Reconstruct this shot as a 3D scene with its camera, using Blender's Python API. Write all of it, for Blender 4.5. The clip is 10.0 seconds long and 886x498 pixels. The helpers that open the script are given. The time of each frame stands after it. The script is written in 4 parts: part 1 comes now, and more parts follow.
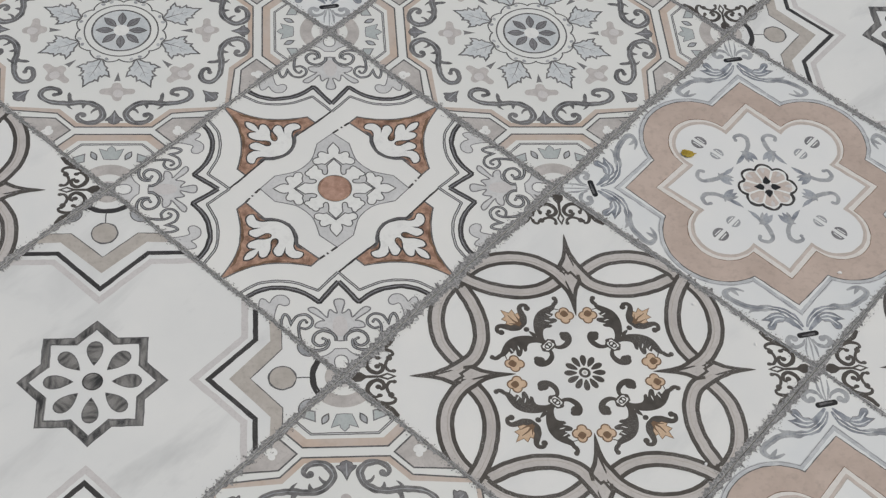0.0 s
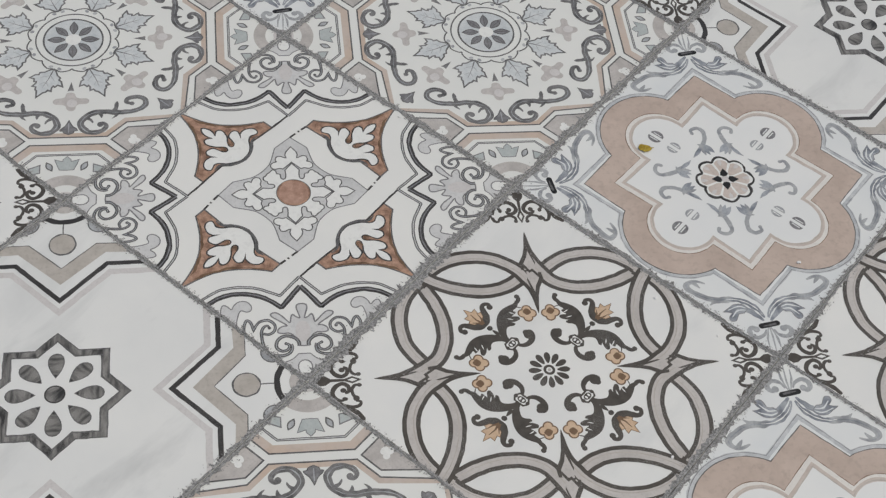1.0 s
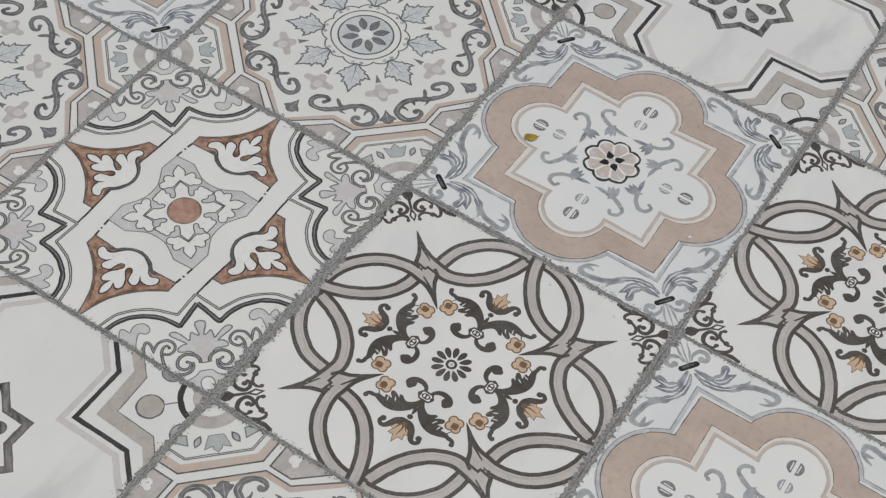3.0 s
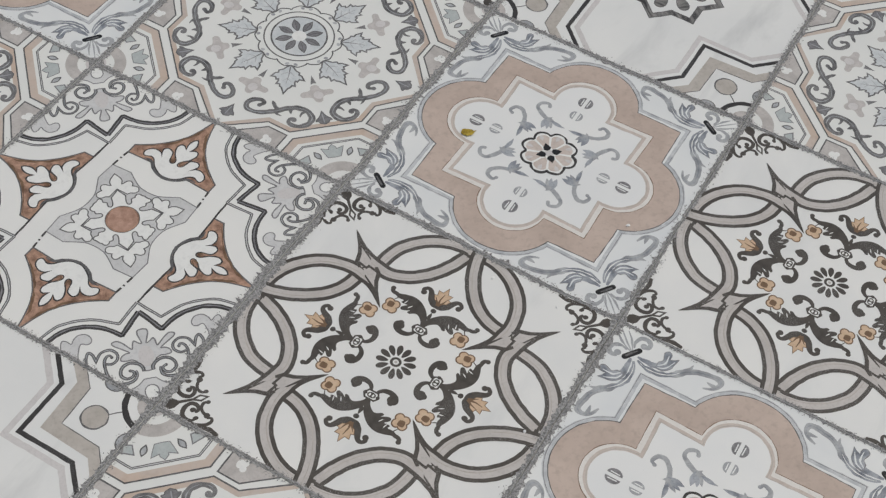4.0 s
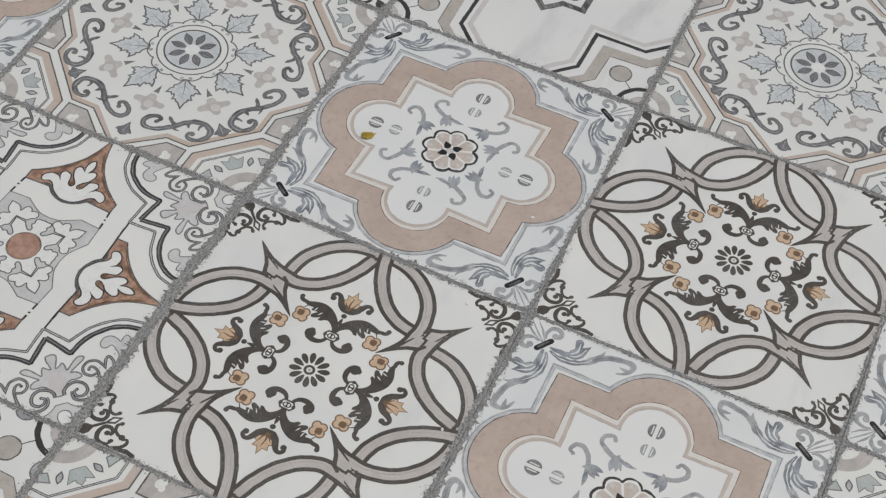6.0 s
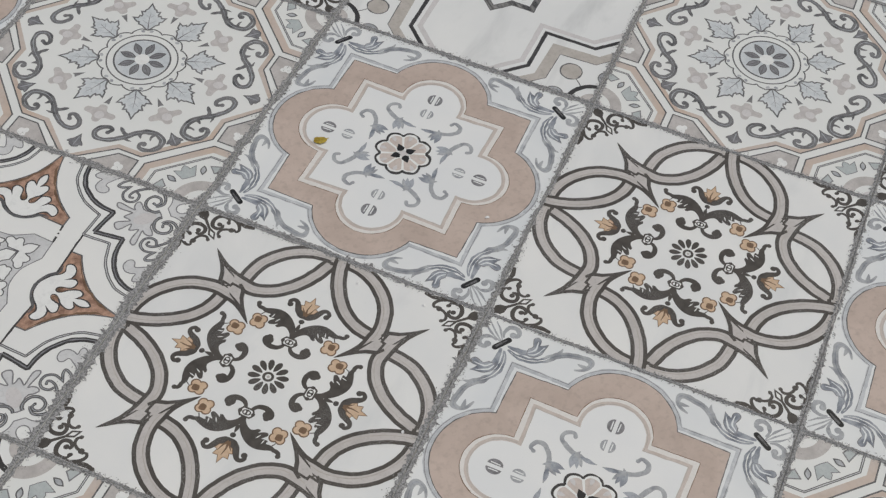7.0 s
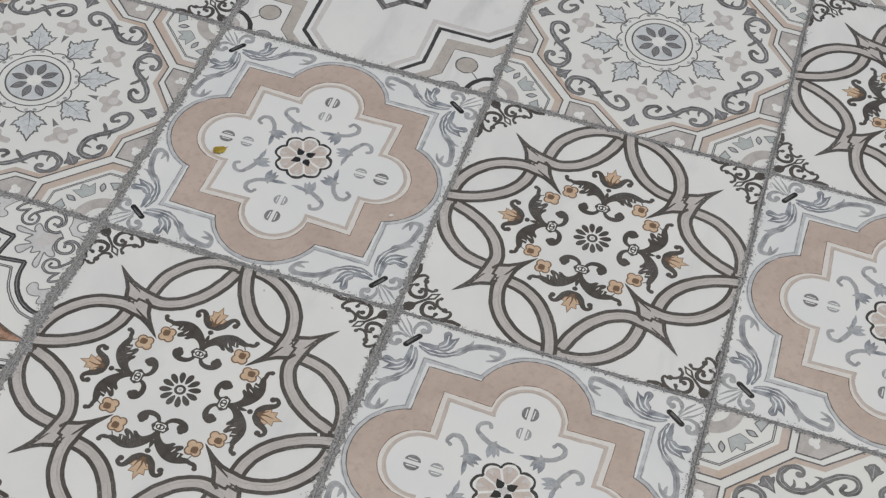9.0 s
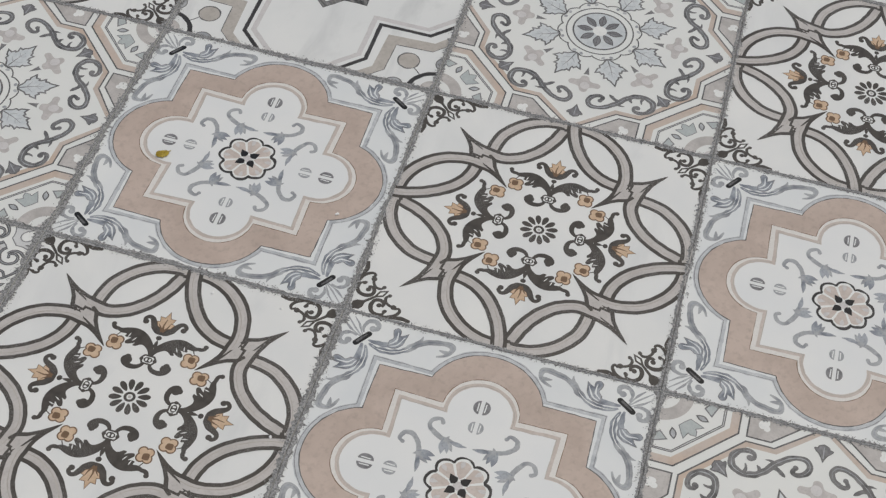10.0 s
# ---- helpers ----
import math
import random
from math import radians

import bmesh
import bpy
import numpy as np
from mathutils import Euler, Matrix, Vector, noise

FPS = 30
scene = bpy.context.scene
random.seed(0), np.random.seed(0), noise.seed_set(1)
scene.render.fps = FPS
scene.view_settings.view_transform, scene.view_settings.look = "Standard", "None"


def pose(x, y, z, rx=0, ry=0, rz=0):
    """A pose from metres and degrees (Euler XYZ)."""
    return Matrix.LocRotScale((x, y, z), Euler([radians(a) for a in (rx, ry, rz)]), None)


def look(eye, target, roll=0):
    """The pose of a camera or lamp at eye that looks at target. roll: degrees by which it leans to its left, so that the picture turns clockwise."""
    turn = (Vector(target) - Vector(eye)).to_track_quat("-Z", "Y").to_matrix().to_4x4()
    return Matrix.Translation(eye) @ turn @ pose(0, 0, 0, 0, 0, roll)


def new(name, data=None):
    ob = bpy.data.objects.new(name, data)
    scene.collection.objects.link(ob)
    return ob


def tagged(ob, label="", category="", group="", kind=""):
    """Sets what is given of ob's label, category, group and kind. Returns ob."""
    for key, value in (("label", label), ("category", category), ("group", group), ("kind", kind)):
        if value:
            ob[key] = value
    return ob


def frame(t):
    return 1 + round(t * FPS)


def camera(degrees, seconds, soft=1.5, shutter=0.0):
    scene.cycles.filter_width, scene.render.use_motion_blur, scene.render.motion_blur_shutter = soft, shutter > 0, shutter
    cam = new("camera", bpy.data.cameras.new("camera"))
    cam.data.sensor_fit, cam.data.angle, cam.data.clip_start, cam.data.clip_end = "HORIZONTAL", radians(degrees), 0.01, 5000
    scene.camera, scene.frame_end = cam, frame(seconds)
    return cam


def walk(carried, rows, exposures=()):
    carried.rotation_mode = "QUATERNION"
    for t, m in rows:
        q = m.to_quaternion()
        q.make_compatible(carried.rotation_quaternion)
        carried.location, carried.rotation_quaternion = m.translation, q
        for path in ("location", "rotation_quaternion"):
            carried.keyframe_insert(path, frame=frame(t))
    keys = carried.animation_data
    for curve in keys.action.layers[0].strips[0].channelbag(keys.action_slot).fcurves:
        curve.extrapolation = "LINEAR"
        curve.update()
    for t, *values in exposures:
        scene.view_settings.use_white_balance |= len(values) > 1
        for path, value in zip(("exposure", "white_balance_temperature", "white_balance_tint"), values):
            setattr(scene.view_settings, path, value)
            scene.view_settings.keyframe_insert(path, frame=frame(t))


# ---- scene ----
from mathutils.geometry import tessellate_polygon

cam = camera(33.2, 10.0, soft=1.3)
PATH = [
    (0, (0.756, -0.53, 1.086), (0.052, 0.481, -0.49), 7.5),
    (0.5, (0.75, -0.53, 1.086), (0.071, 0.5, -0.488), 8.0),
    (1, (0.754, -0.53, 1.085), (0.092, 0.516, -0.486), 7.8),
    (1.5, (0.758, -0.525, 1.091), (0.118, 0.533, -0.481), 7.6),
    (2, (0.767, -0.522, 1.094), (0.146, 0.548, -0.478), 7.2),
    (2.5, (0.774, -0.518, 1.095), (0.17, 0.566, -0.474), 6.7),
    (4, (0.794, -0.509, 1.099), (0.264, 0.62, -0.465), 6.2),
    (4.5, (0.795, -0.507, 1.101), (0.296, 0.635, -0.463), 6.4),
    (5, (0.801, -0.503, 1.103), (0.325, 0.653, -0.458), 6.2),
    (5.5, (0.805, -0.503, 1.101), (0.346, 0.664, -0.457), 6.0),
    (7, (0.816, -0.499, 1.106), (0.42, 0.697, -0.448), 5.8),
    (7.5, (0.822, -0.498, 1.107), (0.444, 0.708, -0.444), 5.6),
    (8, (0.827, -0.498, 1.107), (0.471, 0.717, -0.441), 5.5),
    (8.5, (0.834, -0.496, 1.108), (0.497, 0.725, -0.44), 5.2),
    (9, (0.839, -0.496, 1.107), (0.531, 0.735, -0.439), 5.2),
    (9.5, (0.844, -0.492, 1.108), (0.563, 0.74, -0.441), 5.1),
    (10, (0.85, -0.489, 1.11), (0.596, 0.749, -0.44), 5.1),
]
walk(cam, [(t, look(eye, target, roll)) for t, eye, target, roll in PATH])

# ---- light ----
world = bpy.data.worlds.new("sky")
world.use_nodes = True
scene.world = world
wn = world.node_tree.nodes
sky = wn.new("ShaderNodeTexSky")
sky.sky_type, sky.sun_disc = "NISHITA", False
sky.sun_elevation, sky.sun_rotation = radians(74), radians(77)
sky.air_density, sky.dust_density = 1.0, 3.0
world.node_tree.links.new(sky.outputs[0], wn["Background"].inputs[0])
wn["Background"].inputs[1].default_value = 0.073
sun = new("sun", bpy.data.lights.new("sun", "SUN"))
sun.data.energy, sun.data.angle, sun.data.color = 1.30, radians(60), (1.0, 0.920, 0.74)
sun.matrix_world = look((0.45, 0.1, 1.6), (0, 0, 0))
scene.view_settings.exposure = 0.0

# ---- materials ----


def material(name, rough=0.4):
    m = bpy.data.materials.new(name)
    m.use_nodes = True
    nt = m.node_tree
    b = nt.nodes["Principled BSDF"]
    b.inputs["Roughness"].default_value = rough
    return m, nt, b


def node(nt, kind, **sets):
    n = nt.nodes.new(kind)
    for k, v in sets.items():
        n.inputs[k].default_value = v
    return n


def blend(nt, fac, a, b):
    """A colour mix of two colours or sockets."""
    n = nt.nodes.new("ShaderNodeMix")
    n.data_type = "RGBA"
    for slot, v in ((0, fac), (6, a), (7, b)):
        if isinstance(v, (int, float, tuple)):
            n.inputs[slot].default_value = (*v, 1) if isinstance(v, tuple) else v
        else:
            nt.links.new(v, n.inputs[slot])
    return n.outputs[2]


def ramp(nt, src, lo, hi):
    n = node(nt, "ShaderNodeMapRange", **{"From Min": lo, "From Max": hi})
    nt.links.new(src, n.inputs["Value"])
    return n.outputs["Result"]


def noise_out(nt, scale, detail=3.0, rough=0.55, distortion=0.0, stretch=None, where="Object"):
    tc = nt.nodes.new("ShaderNodeTexCoord")
    src = tc.outputs[where]
    if stretch:
        mp = node(nt, "ShaderNodeMapping", Scale=stretch)
        nt.links.new(src, mp.inputs[0])
        src = mp.outputs[0]
    n = node(nt, "ShaderNodeTexNoise", Scale=scale, Detail=detail, Roughness=rough, Distortion=distortion)
    nt.links.new(src, n.inputs["Vector"])
    return n.outputs["Fac"]


def bump(nt, b, src, strength, distance):
    n = node(nt, "ShaderNodeBump", Strength=strength, Distance=distance)
    nt.links.new(src, n.inputs["Height"])
    nt.links.new(n.outputs[0], b.inputs["Normal"])


def glaze(name, base, tint, vein=0.0):
    """Printed ceramic glaze: cloudy off-white, with soft veins where the tile imitates marble."""
    m, nt, b = material(name, 0.34)
    c = blend(nt, ramp(nt, noise_out(nt, 9, 4), 0.38, 0.68), base, tint)
    if vein:
        v = noise_out(nt, 16, 5, 0.6, 0.6, (1.0, 0.35, 1.0))
        c = blend(nt, ramp(nt, v, 0.54, 0.74), c, tuple(x * (1 - vein) for x in tint))
    c = blend(nt, ramp(nt, noise_out(nt, 900, 2), 0.66, 0.8), c, tuple(0.86 * x for x in base))
    nt.links.new(c, b.inputs["Base Color"])
    r = nt.nodes.new("ShaderNodeMapRange")
    r.inputs["To Min"].default_value, r.inputs["To Max"].default_value = 0.28, 0.42
    nt.links.new(noise_out(nt, 40, 3), r.inputs["Value"])
    nt.links.new(r.outputs[0], b.inputs["Roughness"])
    bump(nt, b, noise_out(nt, 60, 2), 0.04, 0.001)
    return m


def ink(name, dark, light, scale=60, glint_speck=0.0, stretch=None, lo=0.3, hi=0.7):
    """Printed colour with a watery mottle; the dark ones get glints painted in as pale specks."""
    m, nt, b = material(name, 0.40)
    c = blend(nt, ramp(nt, noise_out(nt, scale, 4, 0.6, 0.4, stretch), lo, hi), dark, light)
    c = blend(nt, ramp(nt, noise_out(nt, scale * 0.2, 2), 0.45, 0.95), c, light)
    c = blend(nt, ramp(nt, noise_out(nt, scale * 7, 2, 0.7), 0.5, 1.1), c, tuple(0.75 * x for x in dark))
    if glint_speck:
        grains = ramp(nt, noise_out(nt, 1500, 2, 0.7), 0.56, 0.66)
        patch = ramp(nt, noise_out(nt, 11, 2, 0.5, 0.0, None), 0.46, 0.62)
        both_on = nt.nodes.new("ShaderNodeMath")
        both_on.operation = "MULTIPLY"
        nt.links.new(grains, both_on.inputs[0])
        nt.links.new(patch, both_on.inputs[1])
        c = blend(nt, both_on.outputs[0], c, (glint_speck, glint_speck, glint_speck))
    nt.links.new(c, b.inputs["Base Color"])
    return m


GLAZE_WARM = glaze("glaze_warm_white", (0.84, 0.85, 0.82), (0.79, 0.805, 0.785))
GLAZE_COOL = glaze("glaze_cool_white", (0.83, 0.85, 0.835), (0.73, 0.765, 0.775))
GLAZE_MARBLE = glaze("glaze_marble_white", (0.82, 0.835, 0.815), (0.76, 0.78, 0.77), 0.15)
GLAZE_RING = glaze("glaze_ring_white", (0.84, 0.85, 0.825), (0.775, 0.795, 0.785), 0.06)
GLAZE_FIELD = glaze("glaze_field_white", (0.835, 0.85, 0.835), (0.785, 0.81, 0.81))
GLAZE_CREAM = glaze("glaze_cream_white", (0.81, 0.825, 0.795), (0.77, 0.79, 0.765))
JET = ink("ink_jet_black", (0.006, 0.006, 0.006), (0.014, 0.014, 0.014), 200)
WHITE = ink("ink_white", (0.825, 0.84, 0.82), (0.845, 0.86, 0.835), 20)
BLACK = ink("ink_charcoal", (0.020, 0.019, 0.018), (0.056, 0.053, 0.050), 160, 0.22)
BROWNBLACK = ink("ink_brown_black", (0.050, 0.044, 0.036), (0.090, 0.080, 0.068), 160, 0.40)
PENCIL = ink("ink_pencil_grey", (0.045, 0.045, 0.045), (0.18, 0.18, 0.18), 260, 0.3)
SOFTLINE = ink("ink_soft_line", (0.12, 0.12, 0.125), (0.30, 0.30, 0.31), 200)
SCROLL = ink("ink_scroll_grey", (0.060, 0.060, 0.060), (0.25, 0.25, 0.25), 120, 0.36, None, 0.32, 0.70)
PALE = ink("ink_pale_grey", (0.54, 0.55, 0.55), (0.70, 0.708, 0.705), 45)
BLUEGREY = ink("ink_blue_grey", (0.52, 0.565, 0.585), (0.71, 0.74, 0.745), 90)
CROWN = ink("ink_sage_grey", (0.40, 0.45, 0.45), (0.54, 0.58, 0.57), 80)
SLATE = ink("ink_slate_wash", (0.13, 0.15, 0.185), (0.42, 0.45, 0.485), 75, 0.0, None, 0.32, 0.62)
WASH = ink("ink_grey_wash", (0.23, 0.245, 0.265), (0.53, 0.55, 0.56), 75)
FRAMELINE = ink("ink_frame_blue_grey", (0.42, 0.45, 0.475), (0.66, 0.68, 0.69), 90)
LILAC = ink("ink_lilac_grey", (0.44, 0.42, 0.40), (0.60, 0.575, 0.55), 55)
TAUPE = ink("ink_taupe", (0.40, 0.372, 0.330), (0.56, 0.528, 0.485), 40)
TAN = ink("ink_tan_line", (0.53, 0.46, 0.41), (0.65, 0.585, 0.535), 60)
PETAL = ink("ink_pale_rose", (0.54, 0.47, 0.42), (0.68, 0.61, 0.56), 60)
IVORY = ink("ink_ivory", (0.74, 0.72, 0.68), (0.80, 0.78, 0.74), 50)
FAINT = ink("ink_faint_lilac", (0.59, 0.575, 0.565), (0.68, 0.665, 0.655), 60)
MIST = ink("ink_mist", (0.43, 0.41, 0.395), (0.62, 0.595, 0.575), 70)
BAND = ink("ink_warm_grey_band", (0.49, 0.467, 0.445), (0.61, 0.586, 0.562), 45)
PEACH = ink("ink_peach", (0.60, 0.485, 0.395), (0.58, 0.545, 0.52), 14, 0.0, None, 0.35, 0.65)
PINK = ink("ink_dusty_pink", (0.45, 0.362, 0.306), (0.59, 0.487, 0.42), 20, 0.0, None, 0.25, 0.62)
RUST = ink("ink_rust", (0.15, 0.075, 0.045), (0.52, 0.33, 0.235), 110, 0.0, None, 0.30, 0.60)
TERRACOTTA = ink("ink_terracotta", (0.33, 0.19, 0.135), (0.56, 0.365, 0.28), 170)
OCHRE = ink("ink_ochre", (0.56, 0.385, 0.235), (0.72, 0.555, 0.40), 110)
UMBER = ink("ink_umber", (0.12, 0.065, 0.035), (0.24, 0.15, 0.085), 120)
CHAR = ink("ink_brushed_charcoal", (0.03, 0.03, 0.029), (0.30, 0.295, 0.28), 130, 0.28, (1.0, 0.25, 1.0), 0.40, 0.62)

# Sanded joint filler: coarse salt-and-pepper grain.
GROUT, nt, b = material("sanded_grout", 0.85)
c = blend(nt, ramp(nt, noise_out(nt, 620, 3, 0.75), 0.38, 0.62), (0.105, 0.107, 0.108), (0.45, 0.452, 0.45))
c = blend(nt, ramp(nt, noise_out(nt, 60, 3), 0.50, 1.0), c, (0.20, 0.20, 0.196))
nt.links.new(c, b.inputs["Base Color"])
bump(nt, b, noise_out(nt, 900, 3, 0.7), 0.45, 0.0005)

SCREED, nt, b = material("cement_screed", 0.9)
c = blend(nt, ramp(nt, noise_out(nt, 3, 6), 0.3, 0.7), (0.10, 0.10, 0.098), (0.17, 0.168, 0.16))
nt.links.new(c, b.inputs["Base Color"])
bump(nt, b, noise_out(nt, 90, 4), 0.4, 0.002)

EARTH, nt, b = material("dry_ground", 0.95)
c = blend(nt, ramp(nt, noise_out(nt, 0.8, 8), 0.3, 0.7), (0.16, 0.14, 0.11), (0.26, 0.235, 0.19))
nt.links.new(c, b.inputs["Base Color"])

OLIVE = ink("withered_olive", (0.26, 0.17, 0.012), (0.50, 0.37, 0.03), 300)
CHALK = ink("chalk_white", (0.85, 0.85, 0.84), (0.90, 0.90, 0.89), 300)

# ---- drawing ----
SIDE = 0.3            # tile pitch
HALF = SIDE / 2
LAYER = 0.00003       # one film of print over another


def arc(cx, cy, r, a0, a1, n=24, ry=None):
    ry = r if ry is None else ry
    return [(cx + r * math.cos(radians(a0 + (a1 - a0) * i / n)), cy + ry * math.sin(radians(a0 + (a1 - a0) * i / n))) for i in range(n + 1)]


def oval(cx, cy, rx, ry, turn=0, n=28):
    ct, st = math.cos(radians(turn)), math.sin(radians(turn))
    pts = []
    for i in range(n):
        a = 2 * math.pi * i / n
        x, y = rx * math.cos(a), ry * math.sin(a)
        pts.append((cx + ct * x - st * y, cy + st * x + ct * y))
    return pts


def smooth(pts, closed=False, n=6):
    """Catmull-Rom through the points."""
    out, k = [], len(pts)
    for i in range(k if closed else k - 1):
        p = [pts[(i + j) % k] if closed else pts[min(max(i + j, 0), k - 1)] for j in (-1, 0, 1, 2)]
        for s in range(n):
            t = s / n
            out.append(tuple(0.5 * (2 * p[1][d] + (p[2][d] - p[0][d]) * t + (2 * p[0][d] - 5 * p[1][d] + 4 * p[2][d] - p[3][d]) * t * t
                                    + (3 * p[1][d] - p[0][d] - 3 * p[2][d] + p[3][d]) * t ** 3) for d in (0, 1)))
    if not closed:
        out.append(tuple(pts[-1]))
    return out


def mirror(pts):
    return [(x, -y) for x, y in pts]


def both(half):
    """A closed outline from its half on the side of positive y, along the x axis."""
    return list(half) + [(x, -y) for x, y in reversed(half) if abs(y) > 1e-6]


def turned(pts, a, cx=0, cy=0):
    ca, sa = math.cos(radians(a)), math.sin(radians(a))
    return [(cx + ca * x - sa * y, cy + sa * x + ca * y) for x, y in pts]


def drop(cx, cy, length, width, turn=0, n=18):
    """A seed: pointed at its start, round at its end; it points along turn."""
    pts = []
    for i in range(n):
        a = 2 * math.pi * i / n
        x = 0.5 * (1 - math.cos(a))
        y = math.sin(a) * math.sqrt(x) * 0.62
        pts.append((length * x, width * y))
    return turned(pts, turn, cx, cy)


def almond(cx, cy, length, width, turn=0, n=20):
    pts = [(length * (i / n - 0.5), 0.5 * width * math.sin(math.pi * i / n)) for i in range(n + 1)]
    pts += [(x, -y) for x, y in pts[-2:0:-1]]
    return turned(pts, turn, cx, cy)


def clip_to_tile(pts, angle, lim=0.994):
    """Cuts a closed outline at the tile's edges; angle is how far its axes are turned against the tile."""
    p = turned(pts, angle)
    for ax, sg in ((0, 1), (0, -1), (1, 1), (1, -1)):
        q = []
        for i, b1 in enumerate(p):
            a1 = p[i - 1]
            da, db = lim - sg * a1[ax], lim - sg * b1[ax]
            if (da >= 0) != (db >= 0):
                f = da / (da - db)
                q.append((a1[0] + f * (b1[0] - a1[0]), a1[1] + f * (b1[1] - a1[1])))
            if db >= 0:
                q.append(b1)
        p = q
        if len(p) < 3:
            return []
    return turned(p, -angle)


class Motif:
    """Flat printed shapes, film upon film, in units of half a tile. turn: how far its axes are turned against the tile."""

    def __init__(self, turn=0):
        self.v, self.f, self.m, self.mats, self.turn = [], [], [], [], turn
        self.laid = 0.0

    def height(self, layer):
        """Each shape lies a hair above the one before it."""
        self.laid += 0.0000008
        return layer * LAYER + self.laid

    def slot(self, mat):
        if mat not in self.mats:
            self.mats.append(mat)
        return self.mats.index(mat)

    def fill(self, pts, mat, layer):
        pts = clip_to_tile(pts, self.turn)
        if len(pts) < 3:
            return
        base, s, z = len(self.v), self.slot(mat), self.height(layer)
        vs = [Vector((x * HALF, y * HALF, z)) for x, y in pts]
        self.v += vs
        for t in tessellate_polygon([vs]):
            a, b2, c2 = (vs[i] for i in t)
            if (b2 - a).cross(c2 - a).z < 0:
                t = (t[0], t[2], t[1])
            self.f.append([base + i for i in t])
            self.m.append(s)

    def stroke(self, pts, w, mat, layer, closed=False, rough=0.12):
        """w: a width, or widths spread along the line."""
        ws = (w, w) if isinstance(w, (int, float)) else w
        k = len(pts)
        if closed:
            pts = list(pts) + [pts[0]]
            k += 1
        lim, left, right = 0.996, [], []
        for i, (x, y) in enumerate(pts):
            if closed:
                a, c1 = pts[(i - 1) % (k - 1)], pts[(i + 1) % (k - 1)]
            else:
                a, c1 = pts[max(i - 1, 0)], pts[min(i + 1, k - 1)]
            d0, d1 = Vector((x - a[0], y - a[1])), Vector((c1[0] - x, c1[1] - y))
            d0 = d0.normalized() if d0.length > 1e-9 else d1.normalized()
            d1 = d1.normalized() if d1.length > 1e-9 else d0
            t = d0 + d1
            t = t.normalized() if t.length > 1e-6 else d0
            grow = 1 / max(0.45, t.dot(d1))
            f = i / (k - 1) * (len(ws) - 1)
            j = min(int(f), len(ws) - 2)
            hw = 0.5 * (ws[j] + (ws[j + 1] - ws[j]) * (f - j)) * grow
            n1 = 1 + rough * 2 * noise.noise((x * 24, y * 24, 3.1))
            n2 = 1 + rough * 2 * noise.noise((x * 24, y * 24, 9.7))
            left.append((x - t.y * hw * n1, y + t.x * hw * n1))
            right.append((x + t.y * hw * n2, y - t.x * hw * n2))
        s, z = self.slot(mat), self.height(layer)
        for i in range(k - 1):
            quad = [right[i], right[i + 1], left[i + 1], left[i]]
            q = turned(quad, self.turn)
            if max(max(abs(x), abs(y)) for x, y in q) > lim:
                quad = clip_to_tile(quad, self.turn, lim)
                if len(quad) < 3:
                    continue
            base = len(self.v)
            self.v += [Vector((x * HALF, y * HALF, z)) for x, y in quad]
            self.f.append(list(range(base, base + len(quad))))
            self.m.append(s)

    def line(self, pts, w, mat, layer, closed=False, rough=0.12, step=0.03):
        """A straight-sided line, cut into short pieces with sharp corners."""
        pts = list(pts) + ([pts[0]] if closed else [])
        fine = []
        for a, b2 in zip(pts, pts[1:]):
            k = max(1, int(math.dist(a, b2) / step))
            fine += [(a[0] + (b2[0] - a[0]) * i / k, a[1] + (b2[1] - a[1]) * i / k) for i in range(k)]
        if closed:
            self.stroke(fine, w, mat, layer, True, rough)
        else:
            self.stroke(fine + [pts[-1]], w, mat, layer, False, rough)

    def blob(self, shapes, mat, outline, w, layer):
        """A union of shapes with one outline round them."""
        for p in shapes:
            self.stroke(p, 2 * w, outline, layer, True)
        for p in shapes:
            self.fill(p, mat, layer + 1)

    def curl(self, pts, w, mat, layer, bulb=0.0, rough=0.12):
        """A scroll: a tapering line that ends in a bulb."""
        self.stroke(pts, w, mat, layer, False, rough)
        if bulb:
            self.fill(oval(*pts[-1], bulb, bulb, 0, 14), mat, layer)

    def mesh(self, name):
        me = bpy.data.meshes.new(name)
        me.from_pydata([tuple(p) for p in self.v], [], self.f)
        for mat in self.mats:
            me.materials.append(mat)
        me.polygons.foreach_set("material_index", self.m)
        me.update()
        return me


# ---- the five tile designs: lists of (part name, label, mesh, turns) ----
DESIGN = {}


